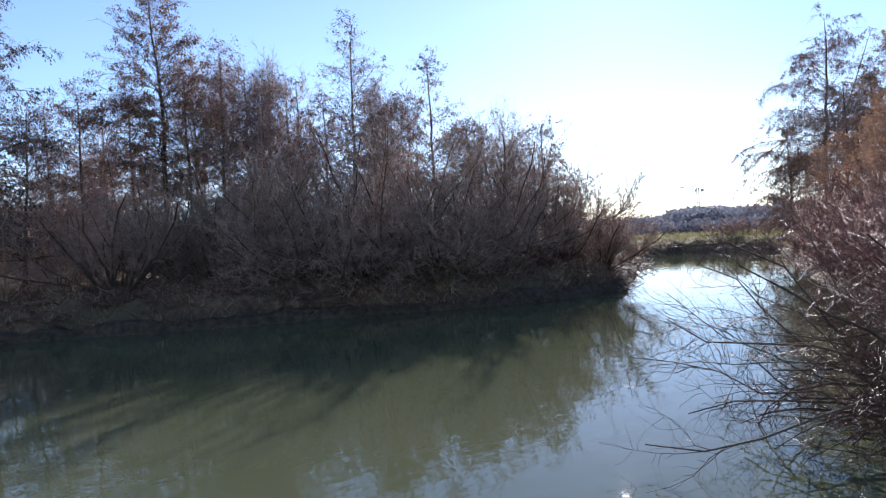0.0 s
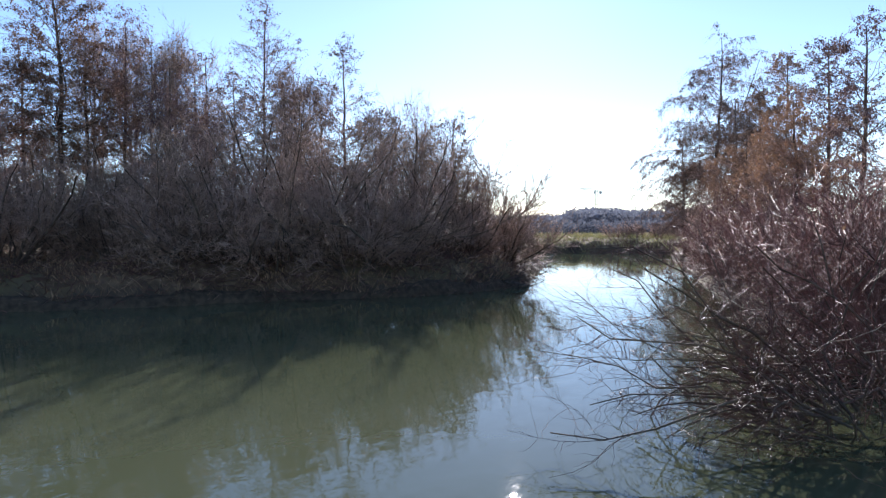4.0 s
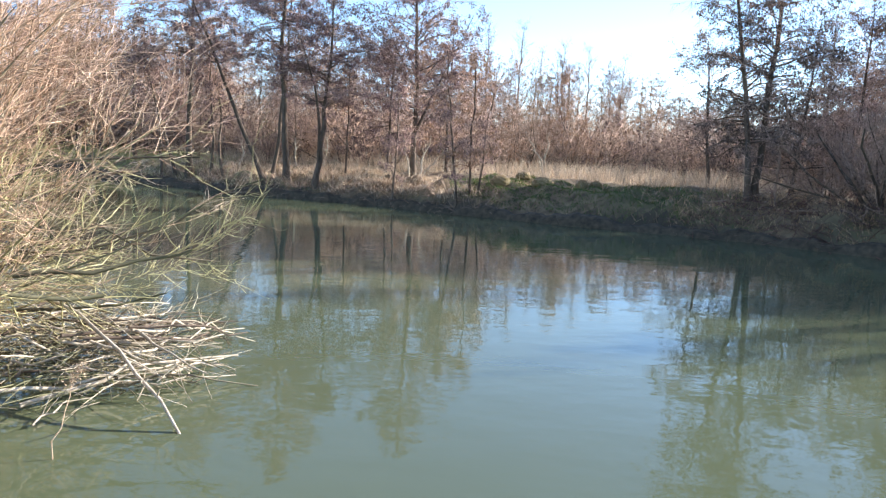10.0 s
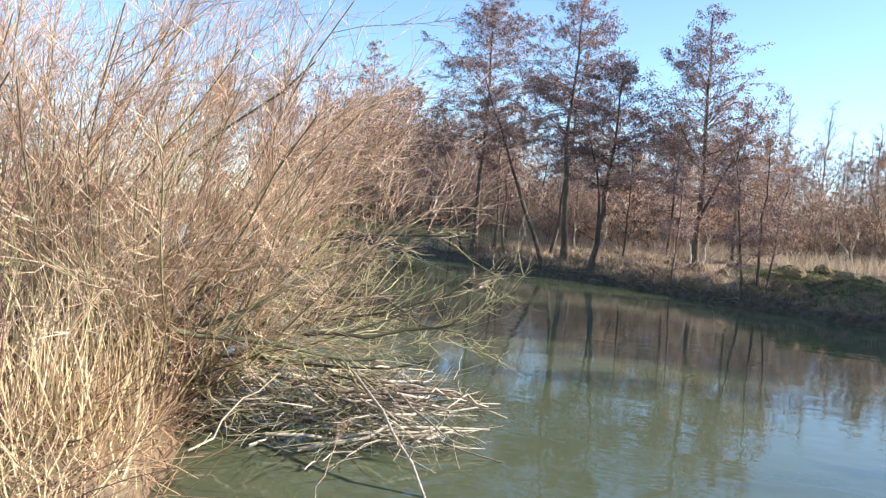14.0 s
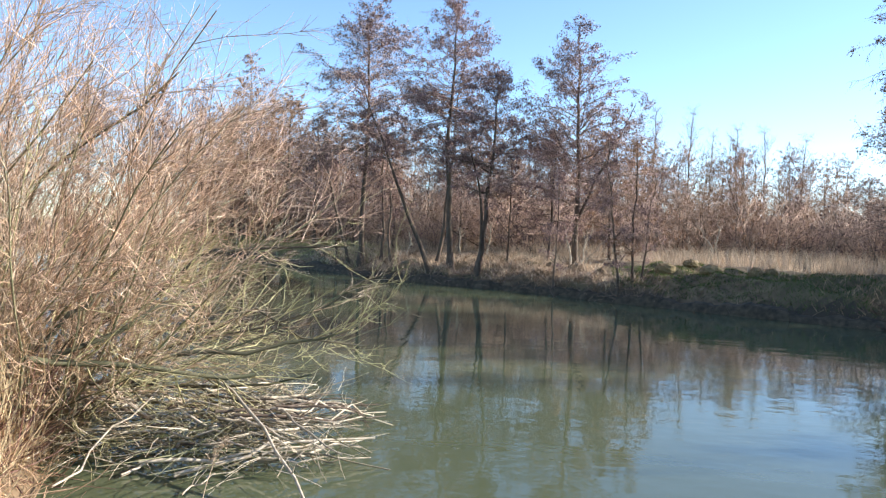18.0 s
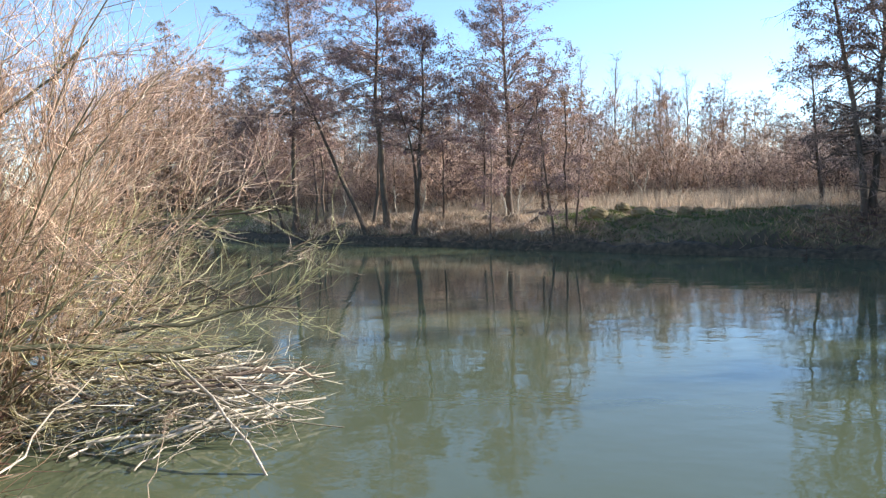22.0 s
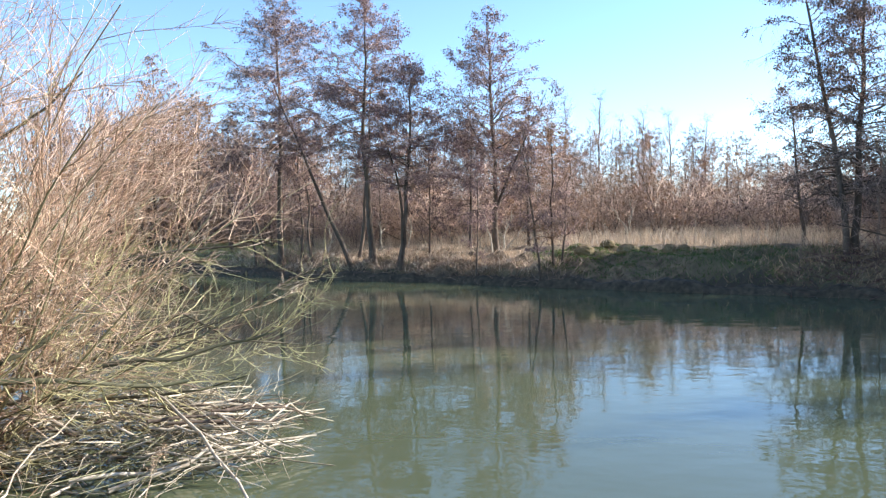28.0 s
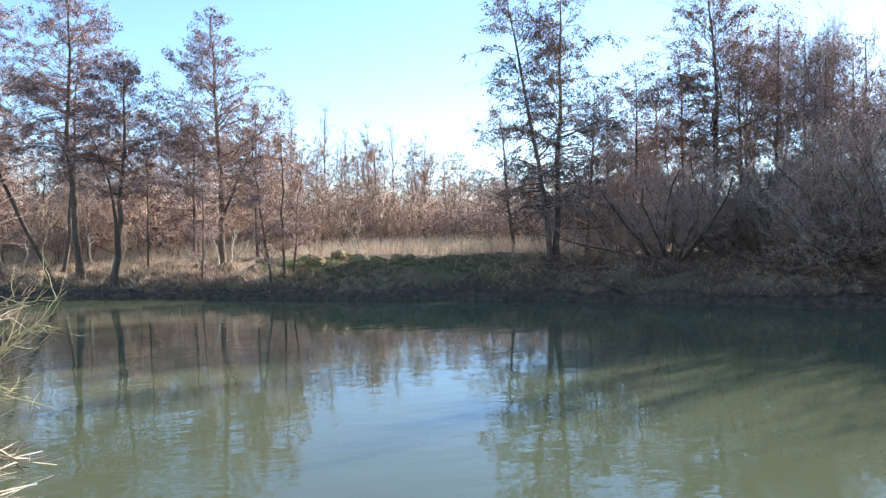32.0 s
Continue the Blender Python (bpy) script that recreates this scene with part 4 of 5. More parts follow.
def mound(az, d, r, h, seed):
    """A molehill: a lumpy dome of earth with grass on it."""
    g = np.random.default_rng(seed)
    bm = bmesh.new()
    bmesh.ops.create_uvsphere(bm, u_segments=18, v_segments=10, radius=1)
    for v in bm.verts:
        q = 1 + 0.18 * noise.noise(v.co * 2.5 + Vector((seed, 0, 0))) + 0.08 * noise.noise(v.co * 7)
        v.co = Vector((v.co.x * r * q, v.co.y * r * q, v.co.z * h * q))
    x, y, _ = at(az, d)
    ob = part("molehill", bm, MOLE_EARTH)
    place(tagged(ob, "golden-brown molehill on the grassy bank", "molehill", "molehills on the bank"), x, y, foot(x, y) + 0.06)
    a, q = g.uniform(0, 6.28, 260), np.sqrt(g.uniform(0, 1, 260))
    pos = np.stack([np.cos(a) * q * r, np.sin(a) * q * r, h * np.sqrt(1 - q * q * 0.98) * 0.9], 1)
    stuff(part("grass_tuft", solid("grass_tuft", *blades(g, pos[:90], (0.02, 0.05), (0.005, 0.01), 0.6)), DRY_GRASS, ob))


mound(11.1, 27.9, 0.38, 0.26, 1)
mound(12.8, 28.6, 0.28, 0.17, 2)
mound(14.3, 27.4, 0.4, 0.24, 3)
mound(17.2, 27.0, 0.24, 0.26, 4)
mound(18.2, 27.2, 0.24, 0.18, 5)


def branch(name, label, points, r0, r1, mat, seed, side=4, group="", category="branch", sides=6, spread=(0.15, 0.5)):
    """A dead branch with a few broken side twigs: one thing, its stem and twigs as parts."""
    g = np.random.default_rng(seed)
    pts = np.asarray(points, float)
    root = place(tagged(new(name), label, category, group), *pts[0])
    p, r = bent(pts - pts[0], r0, r1)
    p[0, 1:-1] += g.normal(size=(5, 3)) * np.linalg.norm(pts[-1] - pts[0]) * 0.012
    part("stem", solid("stem", *tubes(p, r, sides)), mat, root)
    if side:
        b, q = sprout(g, p, r, side, (0.25, 0.95), spread, (25, 60), k=4, wiggle=0.15, ratio=0.55)
        each("side_twig", b, q, 4, mat, root)
    return root


# pale dead stems on the meadow and under the conical alder
DEAD = "pale dead stems on the far bank"
for az, d, tall, dx, s in ((14.5, 36, 2.1, 0.05, 1), (14.5, 36, 1.7, -0.9, 2), (-2.2, 35.5, 1.6, 0.25, 3), (-4.2, 36, 1.5, -0.1, 4), (-8.2, 36.5, 1.4, 0.1, 5), (4.2, 31.7, 1.9, -0.35, 6), (4.9, 31.6, 1.7, 0.5, 7), (5.1, 31.5, 1.1, 1.0, 8)):
    x, y, _ = at(az, d)
    z = foot(x, y)
    branch("dead_sapling", "pale barkless dead stem standing in dry grass", [(x, y, z - 0.1), (x + dx * 0.45, y, z + tall * 0.55), (x + dx, y, z + tall)], 0.045, 0.015, PALE_WOOD, 200 + s, 5, DEAD, spread=(0.3, 0.7))
x, y, _ = at(30.6, 24.6)
branch("thin_pole", "thin pale upright pole beside the alder", [(x, y, foot(x, y) - 0.1), (x + 0.03, y, 3.0), (x, y, 4.3)], 0.035, 0.02, GREY_TWIG, 220, 3)
for az, d, s in ((33.0, 23.6, 1), (27.2, 24.4, 2), (46.5, 22.4, 3), (62, 22.3, 4), (66, 23.6, 5), (70, 25, 6)):
    x, y, _ = at(az, d)
    z = foot(x, y)
    branch("fallen_branch", "fallen bare branch on the muddy bank", [(x - 0.7, y, z + 0.12), (x, y - 0.1, z + 0.2), (x + 0.8, y - 0.3, z + 0.12)], 0.018, 0.006, GREY_TWIG, 230 + s, 4, "fallen branches on the far bank")
# branches trailing in the water off the point
for az, d, l, s in ((73.6, 27, 2.6, 1), (74.8, 37.6, 3.2, 2), (72.5, 25.8, 2.2, 3), (71, 24.8, 2.4, 4), (74.9, 33, 2.4, 5), (75.4, 38.4, 3.0, 6), (69.4, 24.2, 2.0, 7), (73.2, 24.9, 1.8, 8), (75.0, 40, 2.6, 9), (67.6, 23.6, 1.8, 10)):
    x, y, _ = at(az, d)
    branch("trailing_branch", "wet bare branch trailing in the river", [(x - 0.4 * l, y + 0.3, 0.3), (x, y, 0.09), (x + 0.6 * l, y - 0.2 * l, 0.03)], 0.03, 0.01, WET_WOOD, 240 + s, 9, "branches in the water off the point", spread=(0.4, 1.0))

# ---- the near willow, upstream ----
limbs = [bent(p, a, b) for p, a, b in (
    ([(0.69, -1.16, 0.65), (0.95, -0.87, 0.62), (1.39, -0.52, 0.55), (1.82, -0.21, 0.45), (2.23, 0.05, 0.32)], 0.032, 0.018), ([(0.81, -0.96, 0.64), (1.26, -0.58, 0.85), (1.53, -0.23, 1.11), (1.64, -0.07, 1.26)], 0.026, 0.01), ([(1.58, -0.32, 0.6), (1.95, -0.16, 0.6), (2.48, 0.12, 0.65), (2.91, 0.34, 0.8), (3.15, 0.49, 0.89)], 0.024, 0.009), ([(0.72, -1.07, 0.67), (0.97, -0.74, 1.07), (1.12, -0.54, 1.38)], 0.022, 0.009), ([(0, 0.2, 0.1), (1.2, 0.5, 0.5), (2.6, 1.0, 0.95), (3.4, 1.15, 1.4)], 0.02, 0.006),
    ([(0.1, 0, 0.2), (0.9, 0.3, 1.1), (1.9, 0.7, 1.6), (2.8, 1.0, 1.75)], 0.03, 0.008), ([(-0.6, -0.2, 0.2), (-0.4, -0.1, 1.6), (0.3, 0.3, 2.6), (1.1, 0.6, 3.3)], 0.028, 0.009),
    ([(0, 0.3, 0.1), (0.9, 0.6, 0.7), (1.9, 1.0, 0.8), (2.9, 1.3, 0.55)], 0.03, 0.008), ([(0.1, -0.1, 0.1), (0.8, 0.1, 0.3), (1.8, 0.2, 0.2), (2.7, 0.3, 0.3)], 0.03, 0.008))]
limbs = (np.concatenate([l[0] for l in limbs]), np.concatenate([l[1] for l in limbs]))
WILLOW = "willow bushes on the near bank"
bush(-4.45, 6.75, "large tan-twigged willow bush leaning over the river", 91, n=56, shoot=WILLOW_SHOOT, tall=(1.6, 3.7), tilt=(5, 60), spread=0.8, r=(0.008, 0.018), pull=(0.22, 0.04, 0.05), twig=WILLOW_TWIG, bark=WILLOW_BARK, fine=6000, mid=1400, group=WILLOW,
     thick=(0.0026, 0.0065), length=(0.35, 1.1), finelen=(0.1, 0.42), kf=4, wiggle=0.12, turn=0.17, forks=(22, 65), z=0.35)
bush(-5.9, 7.1, "large tan-twigged willow bush leaning over the river", 92, n=50, shoot=WILLOW_SHOOT, tall=(2.4, 4.5), tilt=(3, 55), spread=1.2, r=(0.008, 0.02), pull=(0.2, 0.0, 0), twig=WILLOW_RED, bark=WILLOW_BARK, fine=6000, mid=1100, group=WILLOW,
     thick=(0.0035, 0.008), length=(0.5, 1.4), finelen=(0.2, 0.7), kf=4, wiggle=0.1, turn=0.15, forks=(18, 55))
bush(-4.45, 6.75, "low olive-green willow shoots over dead branches", 94, n=26, tall=(1.4, 3.2), tilt=(35, 80), spread=0.6, r=(0.006, 0.014), pull=(0.35, 0.1, 0.1), twig=OLIVE_TWIG, bark=DARK_BOUGH, fine=1800, mid=460, group=WILLOW,
     thick=(0.003, 0.0065), length=(0.35, 1.0), finelen=(0.1, 0.42), kf=4, wiggle=0.15, turn=0.19, forks=(22, 70), z=0.35, limbs=limbs)
for x, y, s in ((-7.6, 5.6, 95), (-7.3, 7.2, 89)):
    bush(x, y, "tall tan willow bush on the near bank", s, n=46, tall=(2.4, 4.8), tilt=(3, 50), spread=1.0, r=(0.007, 0.02), pull=(0.2, 0.0, 0), twig=WILLOW_RED, bark=WILLOW_BARK, shoot=WILLOW_SHOOT, fine=5000, mid=1000, group=WILLOW,
         thick=(0.0032, 0.0075), kf=4, length=(0.5, 1.4), finelen=(0.2, 0.7), turn=0.15, forks=(18, 55))
bush(-4.75, 5.95, "upright olive-tan willow shoots on the near bank", 96, n=46, tall=(1.0, 2.7), tilt=(0, 26), spread=0.55, r=(0.005, 0.011), pull=(0.12, 0.0, 0.05), twig=WILLOW_TWIG, bark=OLIVE_TWIG, shoot=WILLOW_SHOOT, fine=900, mid=260, group=WILLOW,
     thick=(0.0028, 0.0065), kf=4, length=(0.3, 1.0), finelen=(0.12, 0.45), turn=0.15, forks=(15, 45))
# dead branches heaped at the water's edge
PILE = "dead branches heaped at the water's edge"
rng = np.random.default_rng(17)
for s, (p, r0, r1) in enumerate((
        ([(-2.75, 7.0, 0.62), (-2.0, 6.2, 0.4), (-1.31, 5.41, 0.03)], 0.018, 0.012), ([(-2.95, 5.95, 0.12), (-2.1, 6.4, 0.2), (-1.18, 6.97, 0.16)], 0.018, 0.01), ([(-2.6, 5.86, 0.06), (-1.9, 6.4, 0.17), (-1.3, 7.05, 0.1)], 0.02, 0.01),
        ([(-3.92, 5.59, 0.05), (-3.94, 6.06, 0.1), (-3.96, 6.54, 0.15)], 0.006, 0.004), ([(-3.6, 6.4, 0.62), (-2.9, 6.5, 0.42), (-2.2, 6.7, 0.12)], 0.016, 0.01), ([(-3.3, 5.3, 0.1), (-3.2, 5.9, 0.35), (-3.0, 6.6, 0.6)], 0.009, 0.006),
        ([(-2.39, 5.55, 0.02), (-2.35, 5.78, 0.04), (-2.31, 6.01, 0.05)], 0.008, 0.005), ([(-3.05, 5.85, 0.03), (-3.0, 6.03, 0.04), (-2.95, 6.21, 0.06)], 0.014, 0.01))):
    branch("dead_branch", "bleached dead branch lying over the water", p, r0, r1, PALE_WOOD, 300 + s, 3, PILE)
for s in range(70):
    x0, y0 = rng.uniform(-3.9, -2.0), rng.uniform(6.3, 7.9)
    a, l, z0 = rng.normal(0.35, 0.5), rng.uniform(0.6, 1.7), rng.uniform(0.05, 0.5)
    p = [(x0, y0, z0), (x0 + l * 0.5 * math.cos(a), y0 + l * 0.5 * math.sin(a), z0 * 0.8 + rng.uniform(0, 0.1)), (x0 + l * math.cos(a + 0.2), y0 + l * math.sin(a + 0.2), max(0.03, z0 * 0.5))]
    branch("dead_branch", "bleached dead branch lying over the water", p, rng.uniform(0.007, 0.02), 0.005, (PALE_WOOD, WILLOW_BARK, PALE_WOOD, ALDER_BARK)[s % 4], 320 + s, 3, PILE)
n = 200
places = np.stack([rng.uniform(-4.2, -1.6, n), rng.uniform(5.7, 8.2, n), rng.uniform(0.0, 0.45, n)], 1)
tangle("dry_twig_litter", "pale dry twigs caught among the dead branches", places, PALE_WOOD, (0.2, 0.8), (0.002, 0.006), 0.25, wiggle=0.14)

n = 600
places = np.stack([rng.uniform(-4.9, -1.9, n), rng.uniform(6.2, 8.2, n), rng.uniform(-0.02, 0.34, n)], 1)
tangle("dark_twig_litter", "dark wet twigs and bark under the dead branches", places, WILLOW_BARK, (0.3, 1.1), (0.003, 0.009), 0.2, wiggle=0.12)
# straw and stalks on the near bank
def near_bank(x, y):
    a = np.degrees(np.arctan2(x, y))
    return (a < -32) & (a > -62)


sward("straw", "bleached reed straw on the near bank", scatter(rng, 6500, -8, -2.6, 2.4, 7.4, 0.0, 3.2, near_bank), STRAW, (0.1, 0.45), (0.003, 0.007), 0.9, "reed")
tangle("near_brush", "brown dead stalks and brush on the near bank", scatter(rng, 9000, -9, -2.2, 2.0, 8.5, -0.15, 2.6), LITTER, (0.25, 0.9), (0.003, 0.007), 0.7)
sward("tall_reeds", "tall bleached reed stalks on the near bank", scatter(rng, 2600, -7, -3.4, 4.0, 7.0, 0.1, 2.0, near_bank), STRAW, (0.4, 1.35), (0.003, 0.0065), 0.2, "reed")
tangle("red_brush", "red-brown dead bramble stems behind the reeds", scatter(rng, 2600, -7.5, -3.6, 4.2, 8.0, 0.1, 3.0, near_bank), RED_TWIG, (0.4, 1.2), (0.003, 0.007), 1.2, up=0.12, wiggle=0.2)
sward("near_grass", "short worn grass on the near bank", scatter(rng, 30000, -9, 9, -4, 6, 0.1, 5), GREEN_GRASS, (0.04, 0.14), (0.003, 0.006), 0.5)
for s in range(26):
    x, y, _ = at(rng.uniform(-52, -44), rng.uniform(4.0, 5.4))
    z, l = foot(x, y), rng.uniform(1.0, 2.2)
    branch("red_stalk", "thin red-brown upright stalk on the near bank", [(x, y, z - 0.05), (x + rng.normal(0, 0.05), y, z + l * 0.5), (x + rng.normal(0.05, 0.1), y, z + l)], 0.006, 0.002, RED_TWIG, 400 + s, 2, "red stalks on the near bank", "stalk", 4, (0.1, 0.3))
# dried seed heads and reed plumes
def plume(name, label, x, y, z, bend, tall, n, seed, group=""):
    """A thin stalk with a fluffy dry head: its stem and its fluff."""
    root = branch(name, label, [(x, y, z), (x + bend * 0.3, y + 0.1, z + tall * 0.6), (x + bend, y + 0.2, z + tall)], 0.004, 0.002, DRY_GRASS, seed, 0, group, "plant")
    fl, _ = bent([(bend * 0.85, 0.17, tall * 0.85), (bend * 1.15, 0.24, tall * 1.06), (bend * 1.5, 0.28, tall * 1.1)], 0.01, 0.01)
    stuff(part("fluff", solid("fluff", *leaves(rng, fl, n, (0.012, 0.032), (0, 1), off=0.022, slim=0.3)), DRY_GRASS, root))


plume("seed_head", "dry brown seed head on a thin bent stalk", -2.05, 5.0, 0.0, 0.07, 0.5, 220, 440)
for s in range(6):
    x, y, _ = at(rng.uniform(-46, -37), rng.uniform(5.0, 6.0))
    plume("reed_plume", "pale feathery reed plume on the near bank", x, y, foot(x, y) - 0.03, rng.uniform(-0.12, 0.16), rng.uniform(0.4, 0.9), 110, 480 + s, "reed plumes on the near bank")

# ---- the near bushes, downstream: they fan out over the water ----
def fan(seed, n, length, rise, ahead, r=(0.008, 0.021)):
    """Limbs that spread from one stool over the water: rise (from, to) degrees, ahead (from, to) their heading."""
    g = np.random.default_rng(seed)
    a, e, ln = np.radians(g.uniform(*ahead, n)), np.radians(g.uniform(*rise, n)), g.uniform(*length, n)
    way = np.stack([np.sin(a) * np.cos(e), np.cos(a) * np.cos(e), np.sin(e)], 1)
    out = np.zeros((n, 7, 3))
    out[:, 0] = g.normal(size=(n, 3)) * np.array([0.25, 0.2, 0.08])
    for j in range(1, 7):
        way = unit(way + g.normal(size=(n, 3)) * 0.27 + np.array([0, 0, 0.01]))
        out[:, j] = out[:, j - 1] + way * (ln / 6)[:, None]
    return out, g.uniform(*r, n)[:, None] * np.linspace(1, 0.3, 7)[None]


OVER = "bare bushes on the near bank downstream"
for x, y, z, n, ln, rise, ahead, f, s, lb in (
        (7.8, -0.7, 0.3, 30, (1.4, 3.2), (-4, 38), (-42, 8), 1800, 93, "dark reddish bare bush hanging over the water"),
        (8.9, -1.2, 0.3, 24, (1.2, 2.6), (-4, 50), (-60, 40), 1500, 96, "dark reddish bare bush hanging over the water"),
        (11.2, -1.9, 0.3, 24, (1.0, 2.1), (0, 80), (-60, 60), 1500, 97, "dense dark bare bush at the near water's edge"),
        (12.6, -1.4, 0.3, 24, (1.0, 2.1), (0, 80), (-60, 60), 1400, 98, "dense dark bare bush at the near water's edge")):
    bush(x, y, lb, s, n=10, tall=(0.8, 1.6), tilt=(10, 70), spread=0.4, r=(0.005, 0.012), pull=(0, 0.2, 0), twig=RED_TWIG, bark=ALDER_BARK, fine=f, mid=420, name="overhanging_bush", group=OVER,
         up=0.05, thick=(0.0022, 0.0055), length=(0.35, 1.0), finelen=(0.15, 0.55), kf=5, wiggle=0.16, turn=0.3, forks=(25, 80), limbs=fan(s, n, ln, rise, ahead), z=z)
rng = np.random.default_rng(77)
for s in range(16):
    x, y, z = rng.uniform(7.4, 11), rng.uniform(-1.0, 1.0), rng.uniform(0.1, 1.1)
    a, l = rng.uniform(-2.6, -0.4), rng.uniform(0.4, 1.1)
    branch("snapped_twig", "pale snapped twig caught in the bare bush", [(x, y, z), (x - l * 0.3, y + l * 0.5 * math.cos(a), z + 0.08), (x - l * 0.2, y + l * math.cos(a), z + l * 0.35)], 0.006, 0.003, PALE_WOOD, 460 + s, 2, "snapped twigs in the near bush", sides=4, spread=(0.1, 0.3))
for x, y, tl, s in ((11.6, -2.6, 2.3, 111), (14.8, -2.0, 2.3, 112), (17, -1.5, 2.1, 99), (20, -1.0, 2.1, 100), (23.5, 0.0, 2.0, 101), (27.5, 0.2, 1.6, 105), (31, 0.6, 1.7, 102), (35, 1.0, 1.7, 103), (40, 1.4, 1.7, 104)):
    bush(x, y, "dark brown bush on the downstream bank", s, n=34, tall=(tl * 0.5, tl * 1.1), tilt=(5, 66), spread=1.0, r=(0.008, 0.02), twig=BROWN_TWIG if s == 105 else RED_TWIG, fine=1500, mid=340, name="overhanging_bush", group=OVER, leaf=RUST_LEAF, count=400, apart=False,
         wiggle=0.14, thick=(0.004, 0.008))

# ---- trees on the downstream bank ----
DOWN = "trees on the downstream bank"
alder(*at(87.5, 44)[:2], 11.6, 0.19, "tall drooping birch against the bright sky", 101, lean=(0.3, -0.6), fork=2, crown=0.1, wide=4.4, peak=0.35, base=0.9, group=DOWN, count=26000, fine=7, z=0.6, name="birch_tree", leaf=DARK_LEAF, sag=1.0, hang=-0.9, twiglen=(0.3, 0.9), rise=(0, 45), boughs=110, shape=0.6, crook=0.08)
for az, d, tall, s, lf in ((85.4, 45, 6.6, 2, DARK_LEAF), (88.8, 40, 7.6, 3, DARK_LEAF), (90.4, 36, 7.4, 4, RUST_LEAF), (92, 34, 8.4, 5, RUST_LEAF), (94.5, 30, 8.0, 6, BROWN_LEAF), (97, 24, 7, 7, BROWN_LEAF), (93, 22, 4.6, 8, RUST_LEAF), (89.6, 30, 4.6, 9, RUST_LEAF)):
    x, y, _ = at(az, d)
    alder(x, y, tall, 0.13, "dark winter tree with clinging leaves", 100 + s, crown=0.1, wide=2.4, base=0.8, group=DOWN, count=8500, z=max(foot(x, y), 0.3), leaf=lf, apart=10, boughs=72, name="bank_tree", shape=0.6, gap=0.2)

# ---- the distance beyond the bend ----
rng = np.random.default_rng(31)
n = 80000
az = rng.uniform(69, 93, n)
d = rng.uniform(240, 420, n)
RIDGE = ((58, 74, 76.5, 77.2, 79, 80.5, 83, 86, 90, 108), (0.5, 0.45, 0.5, 0.95, 1.1, 1.0, 0.85, 0.8, 0.9, 1.0))
top = np.interp(az, *RIDGE) * (0.86 + 0.14 * np.sin(az * 9) * np.sin(az * 23 + 1))
z = 0.8 + rng.uniform(0, 1, n) * (d * np.tan(np.radians(top)) + 1.0)
pts = np.stack([d * np.sin(np.radians(az)), d * np.cos(np.radians(az)), z], 1)
# the woods' blue-grey is haze put into the leaf colour
tagged(part("far_woods", solid("far_woods", *leaves(rng, np.stack([pts, pts + 0.5], 1), n, (0.5, 1.3), (0, 1), off=0.6, slim=0.8), smooth=False), HAZED_WOOD), "wooded rise on the horizon with haze in its colour", "woods", kind="stuff")
# low band added to cover bare ground below the woods, in their haze colour
n = 30000
az, d = rng.uniform(69, 93, n), rng.uniform(84, 112, n)
pts = np.stack([d * np.sin(np.radians(az)), d * np.cos(np.radians(az)), rng.uniform(0.7, 1.9 + 0.4 * np.sin(az * 4) * np.sin(az * 11), n)], 1)
tagged(part("far_hedge", solid("far_hedge", *leaves(rng, np.stack([pts, pts + 0.2], 1), n, (0.2, 0.5), (0, 1), off=0.15, slim=0.7), smooth=False), HAZED_WOOD), "added haze-coloured hedge along the far edge of the field", "hedge", kind="stuff")
pts = scatter(rng, 30000, 48, 80, -6, 40, 0.2, 14)
sward("field_grass", "rough olive grass on the far side of the bend", pts, PALE_GRASS, (0.15, 0.5), (0.015, 0.03), 0.5)
for s in range(5):
    x, y, _ = at(80.5 + s * 1.1 + rng.uniform(-0.2, 0.2), 58 + rng.uniform(-1, 1))
    bush(x, y, "low brown bush on the far field", 500 + s, n=14, tall=(0.4, 1.0), tilt=(5, 60), spread=0.7, r=(0.01, 0.02), twig=BROWN_TWIG, fine=160, mid=60, name="field_bush", group="bushes on the far field", apart=False, kf=3, thick=(0.008, 0.016), finelen=(0.2, 0.6), length=(0.3, 0.8))


def box(w, d, h, bevel=0.0):
    bm = bmesh.new()
    bmesh.ops.create_cube(bm, size=1, matrix=Matrix.Translation((0, 0, h / 2)) @ Matrix.Diagonal((w, d, h, 1)))
    if bevel:
        bmesh.ops.bevel(bm, geom=bm.edges[:], offset=bevel, segments=2, affect="EDGES")
    return bm


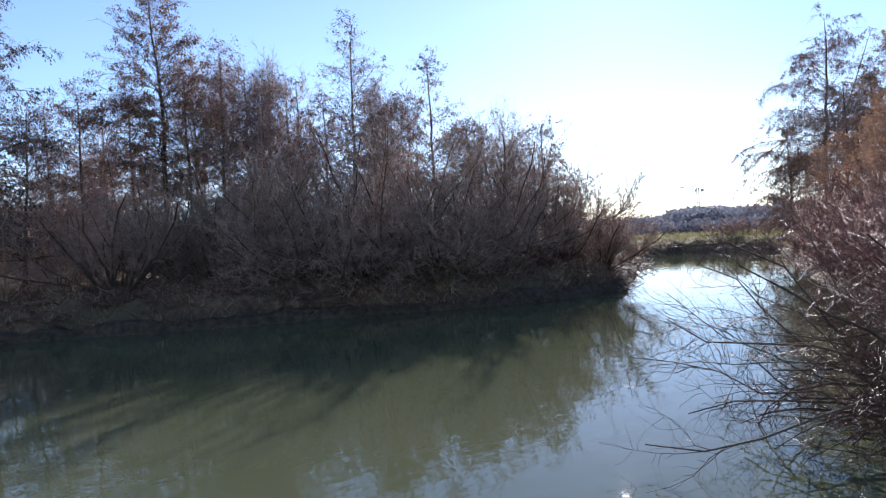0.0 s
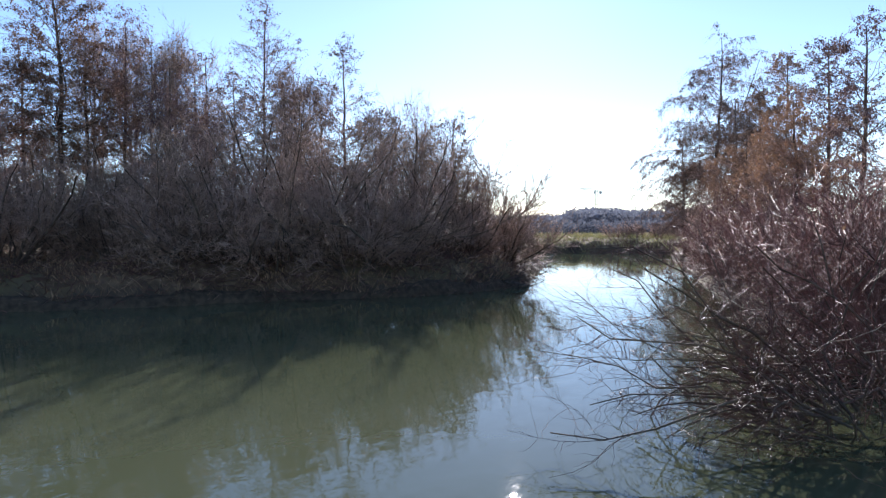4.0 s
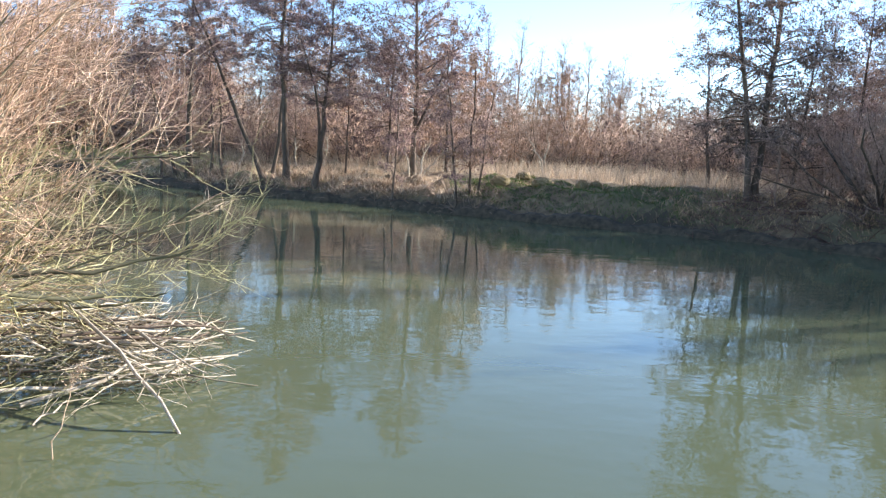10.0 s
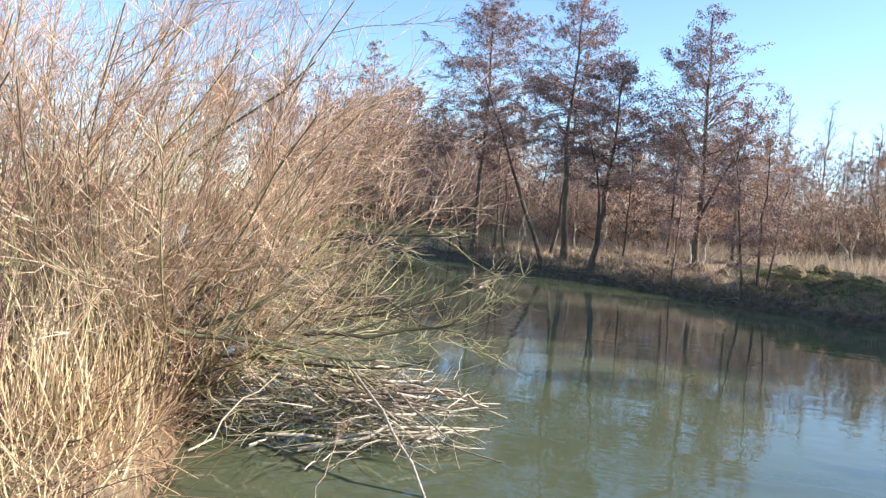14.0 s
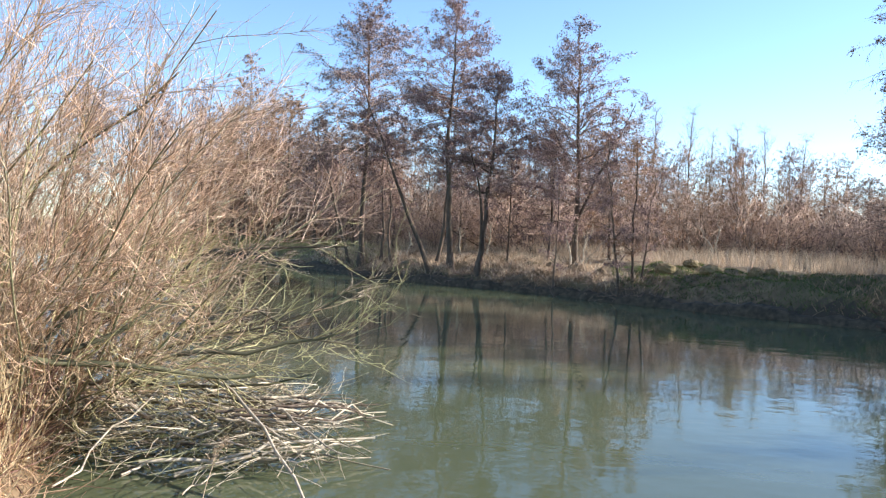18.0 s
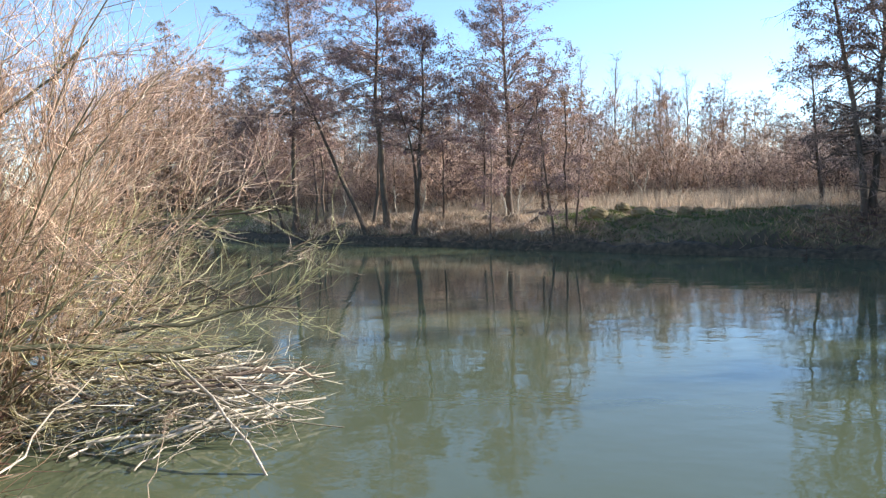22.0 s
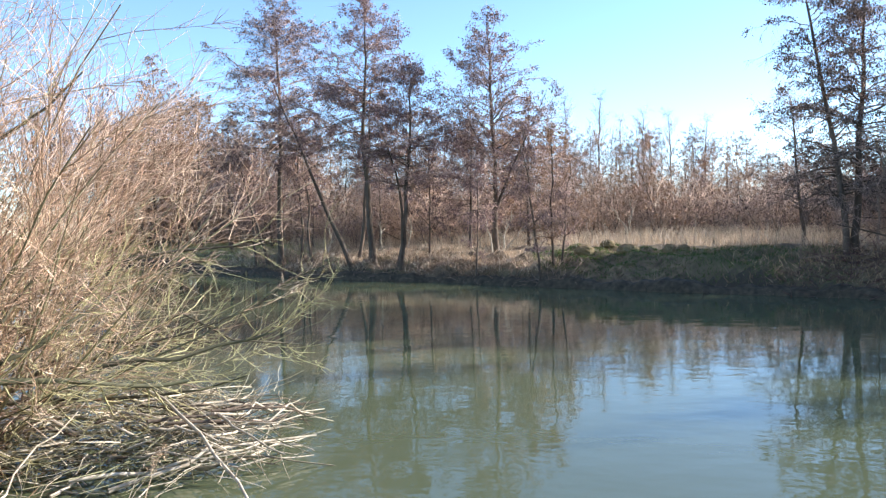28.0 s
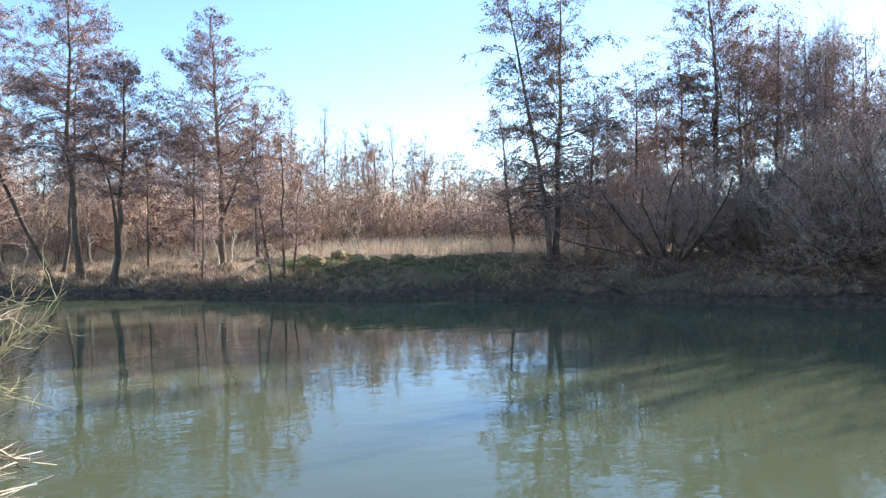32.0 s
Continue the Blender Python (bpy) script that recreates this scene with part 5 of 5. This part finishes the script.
def house(az, d, w, h, turn, label):
    """A far house: walls, a pitched roof with eaves, windows and a chimney."""
    x, y, _ = at(az, d)
    root = place(tagged(new("house"), label, "house", "houses on the horizon"), x, y, 0.9)
    root.rotation_euler.z = radians(turn)
    part("wall", box(w, w * 0.7, h), PLASTER, root)
    e, k = w / 2 + 0.4, w * 0.35 + 0.4
    v = [(-e, -k, h), (e, -k, h), (e, k, h), (-e, k, h), (-e, 0, h + k), (e, 0, h + k)]
    bm = bmesh.new()
    vs = [bm.verts.new(c) for c in v]
    for f in ((0, 1, 5, 4), (2, 3, 4, 5), (0, 4, 3), (1, 2, 5), (3, 2, 1, 0)):
        bm.faces.new([vs[i] for i in f])
    roof = part("roof", bm, ROOF, root)
    c = part("chimney", box(0.7, 0.7, 1.8), ROOF, roof)
    c.location = (w * 0.25, 0.3, h + k * 0.6)
    for i in range(4):
        wd = part("window", box(1.1, 0.12, 1.3, 0.02), GLASS_DARK, root)
        wd.location = (w * (-0.36 + 0.24 * i), -w * 0.35 - 0.03, h * 0.45)


house(77.9, 390, 6, 3.2, -78, "small white house among trees on the horizon")
house(81.0, 400, 6, 3.4, -70, "small white house among trees on the horizon")
# a square tower block by the birch
x, y, _ = at(84.5, 300)
root = place(tagged(new("tower_block"), "square grey tower block on the horizon", "building"), x, y, 0.9)
root.rotation_euler.z = radians(-84)
part("wall", box(5, 5, 7.6, 0.05), PLASTER, root)
c = part("roof", box(5.6, 5.6, 0.5, 0.05), ROOF, root)
c.location.z = 7.6
for i in range(3):
    for j in range(3):
        wd = part("window", box(0.9, 0.12, 1.2), GLASS_DARK, root)
        wd.location = (-1.6 + 1.6 * i, -2.53, 1.2 + 2.2 * j)


def bars(name, segs, r, mat, root):
    for a, b in segs:
        part(name, solid(name, *tubes(np.array([[a, b]], float), np.full((1, 2), r), 4)), mat, root)


# a tower crane far beyond the field
x, y, _ = at(79.15, 400)
root = place(tagged(new("tower_crane"), "slender yellow tower crane on the horizon", "crane"), x, y, 0.9)
root.rotation_euler.z = radians(-79)
g = 0.5
bars("mast_leg", [((sx * g, sy * g, 0), (sx * g, sy * g, 18.5)) for sx in (-1, 1) for sy in (-1, 1)], 0.22, STEEL, root)
bars("mast_brace", [((-g * (-1) ** i, -g, i * 1.5), (g * (-1) ** i, -g, i * 1.5 + 1.5)) for i in range(12)], 0.05, STEEL, root)
bars("jib", [((2.5, 0, 17.6), (-9, 0, 19.2)), ((0, 0, 19.6), (-9, 0, 19.2))], 0.17, STEEL, root)
bars("tie", [((0, 0, 19.6), (2.5, 0, 17.6)), ((0, 0, 19.6), (-5, 0, 18.7))], 0.1, STEEL, root)
c = part("counterweight", box(1.6, 1.0, 1.4, 0.05), PLASTER, root)
c.location = (2.2, 0, 16.3)
c = part("cab", box(1.1, 1.1, 1.3, 0.05), PLASTER, root)
c.location = (-0.9, -0.6, 16.4)
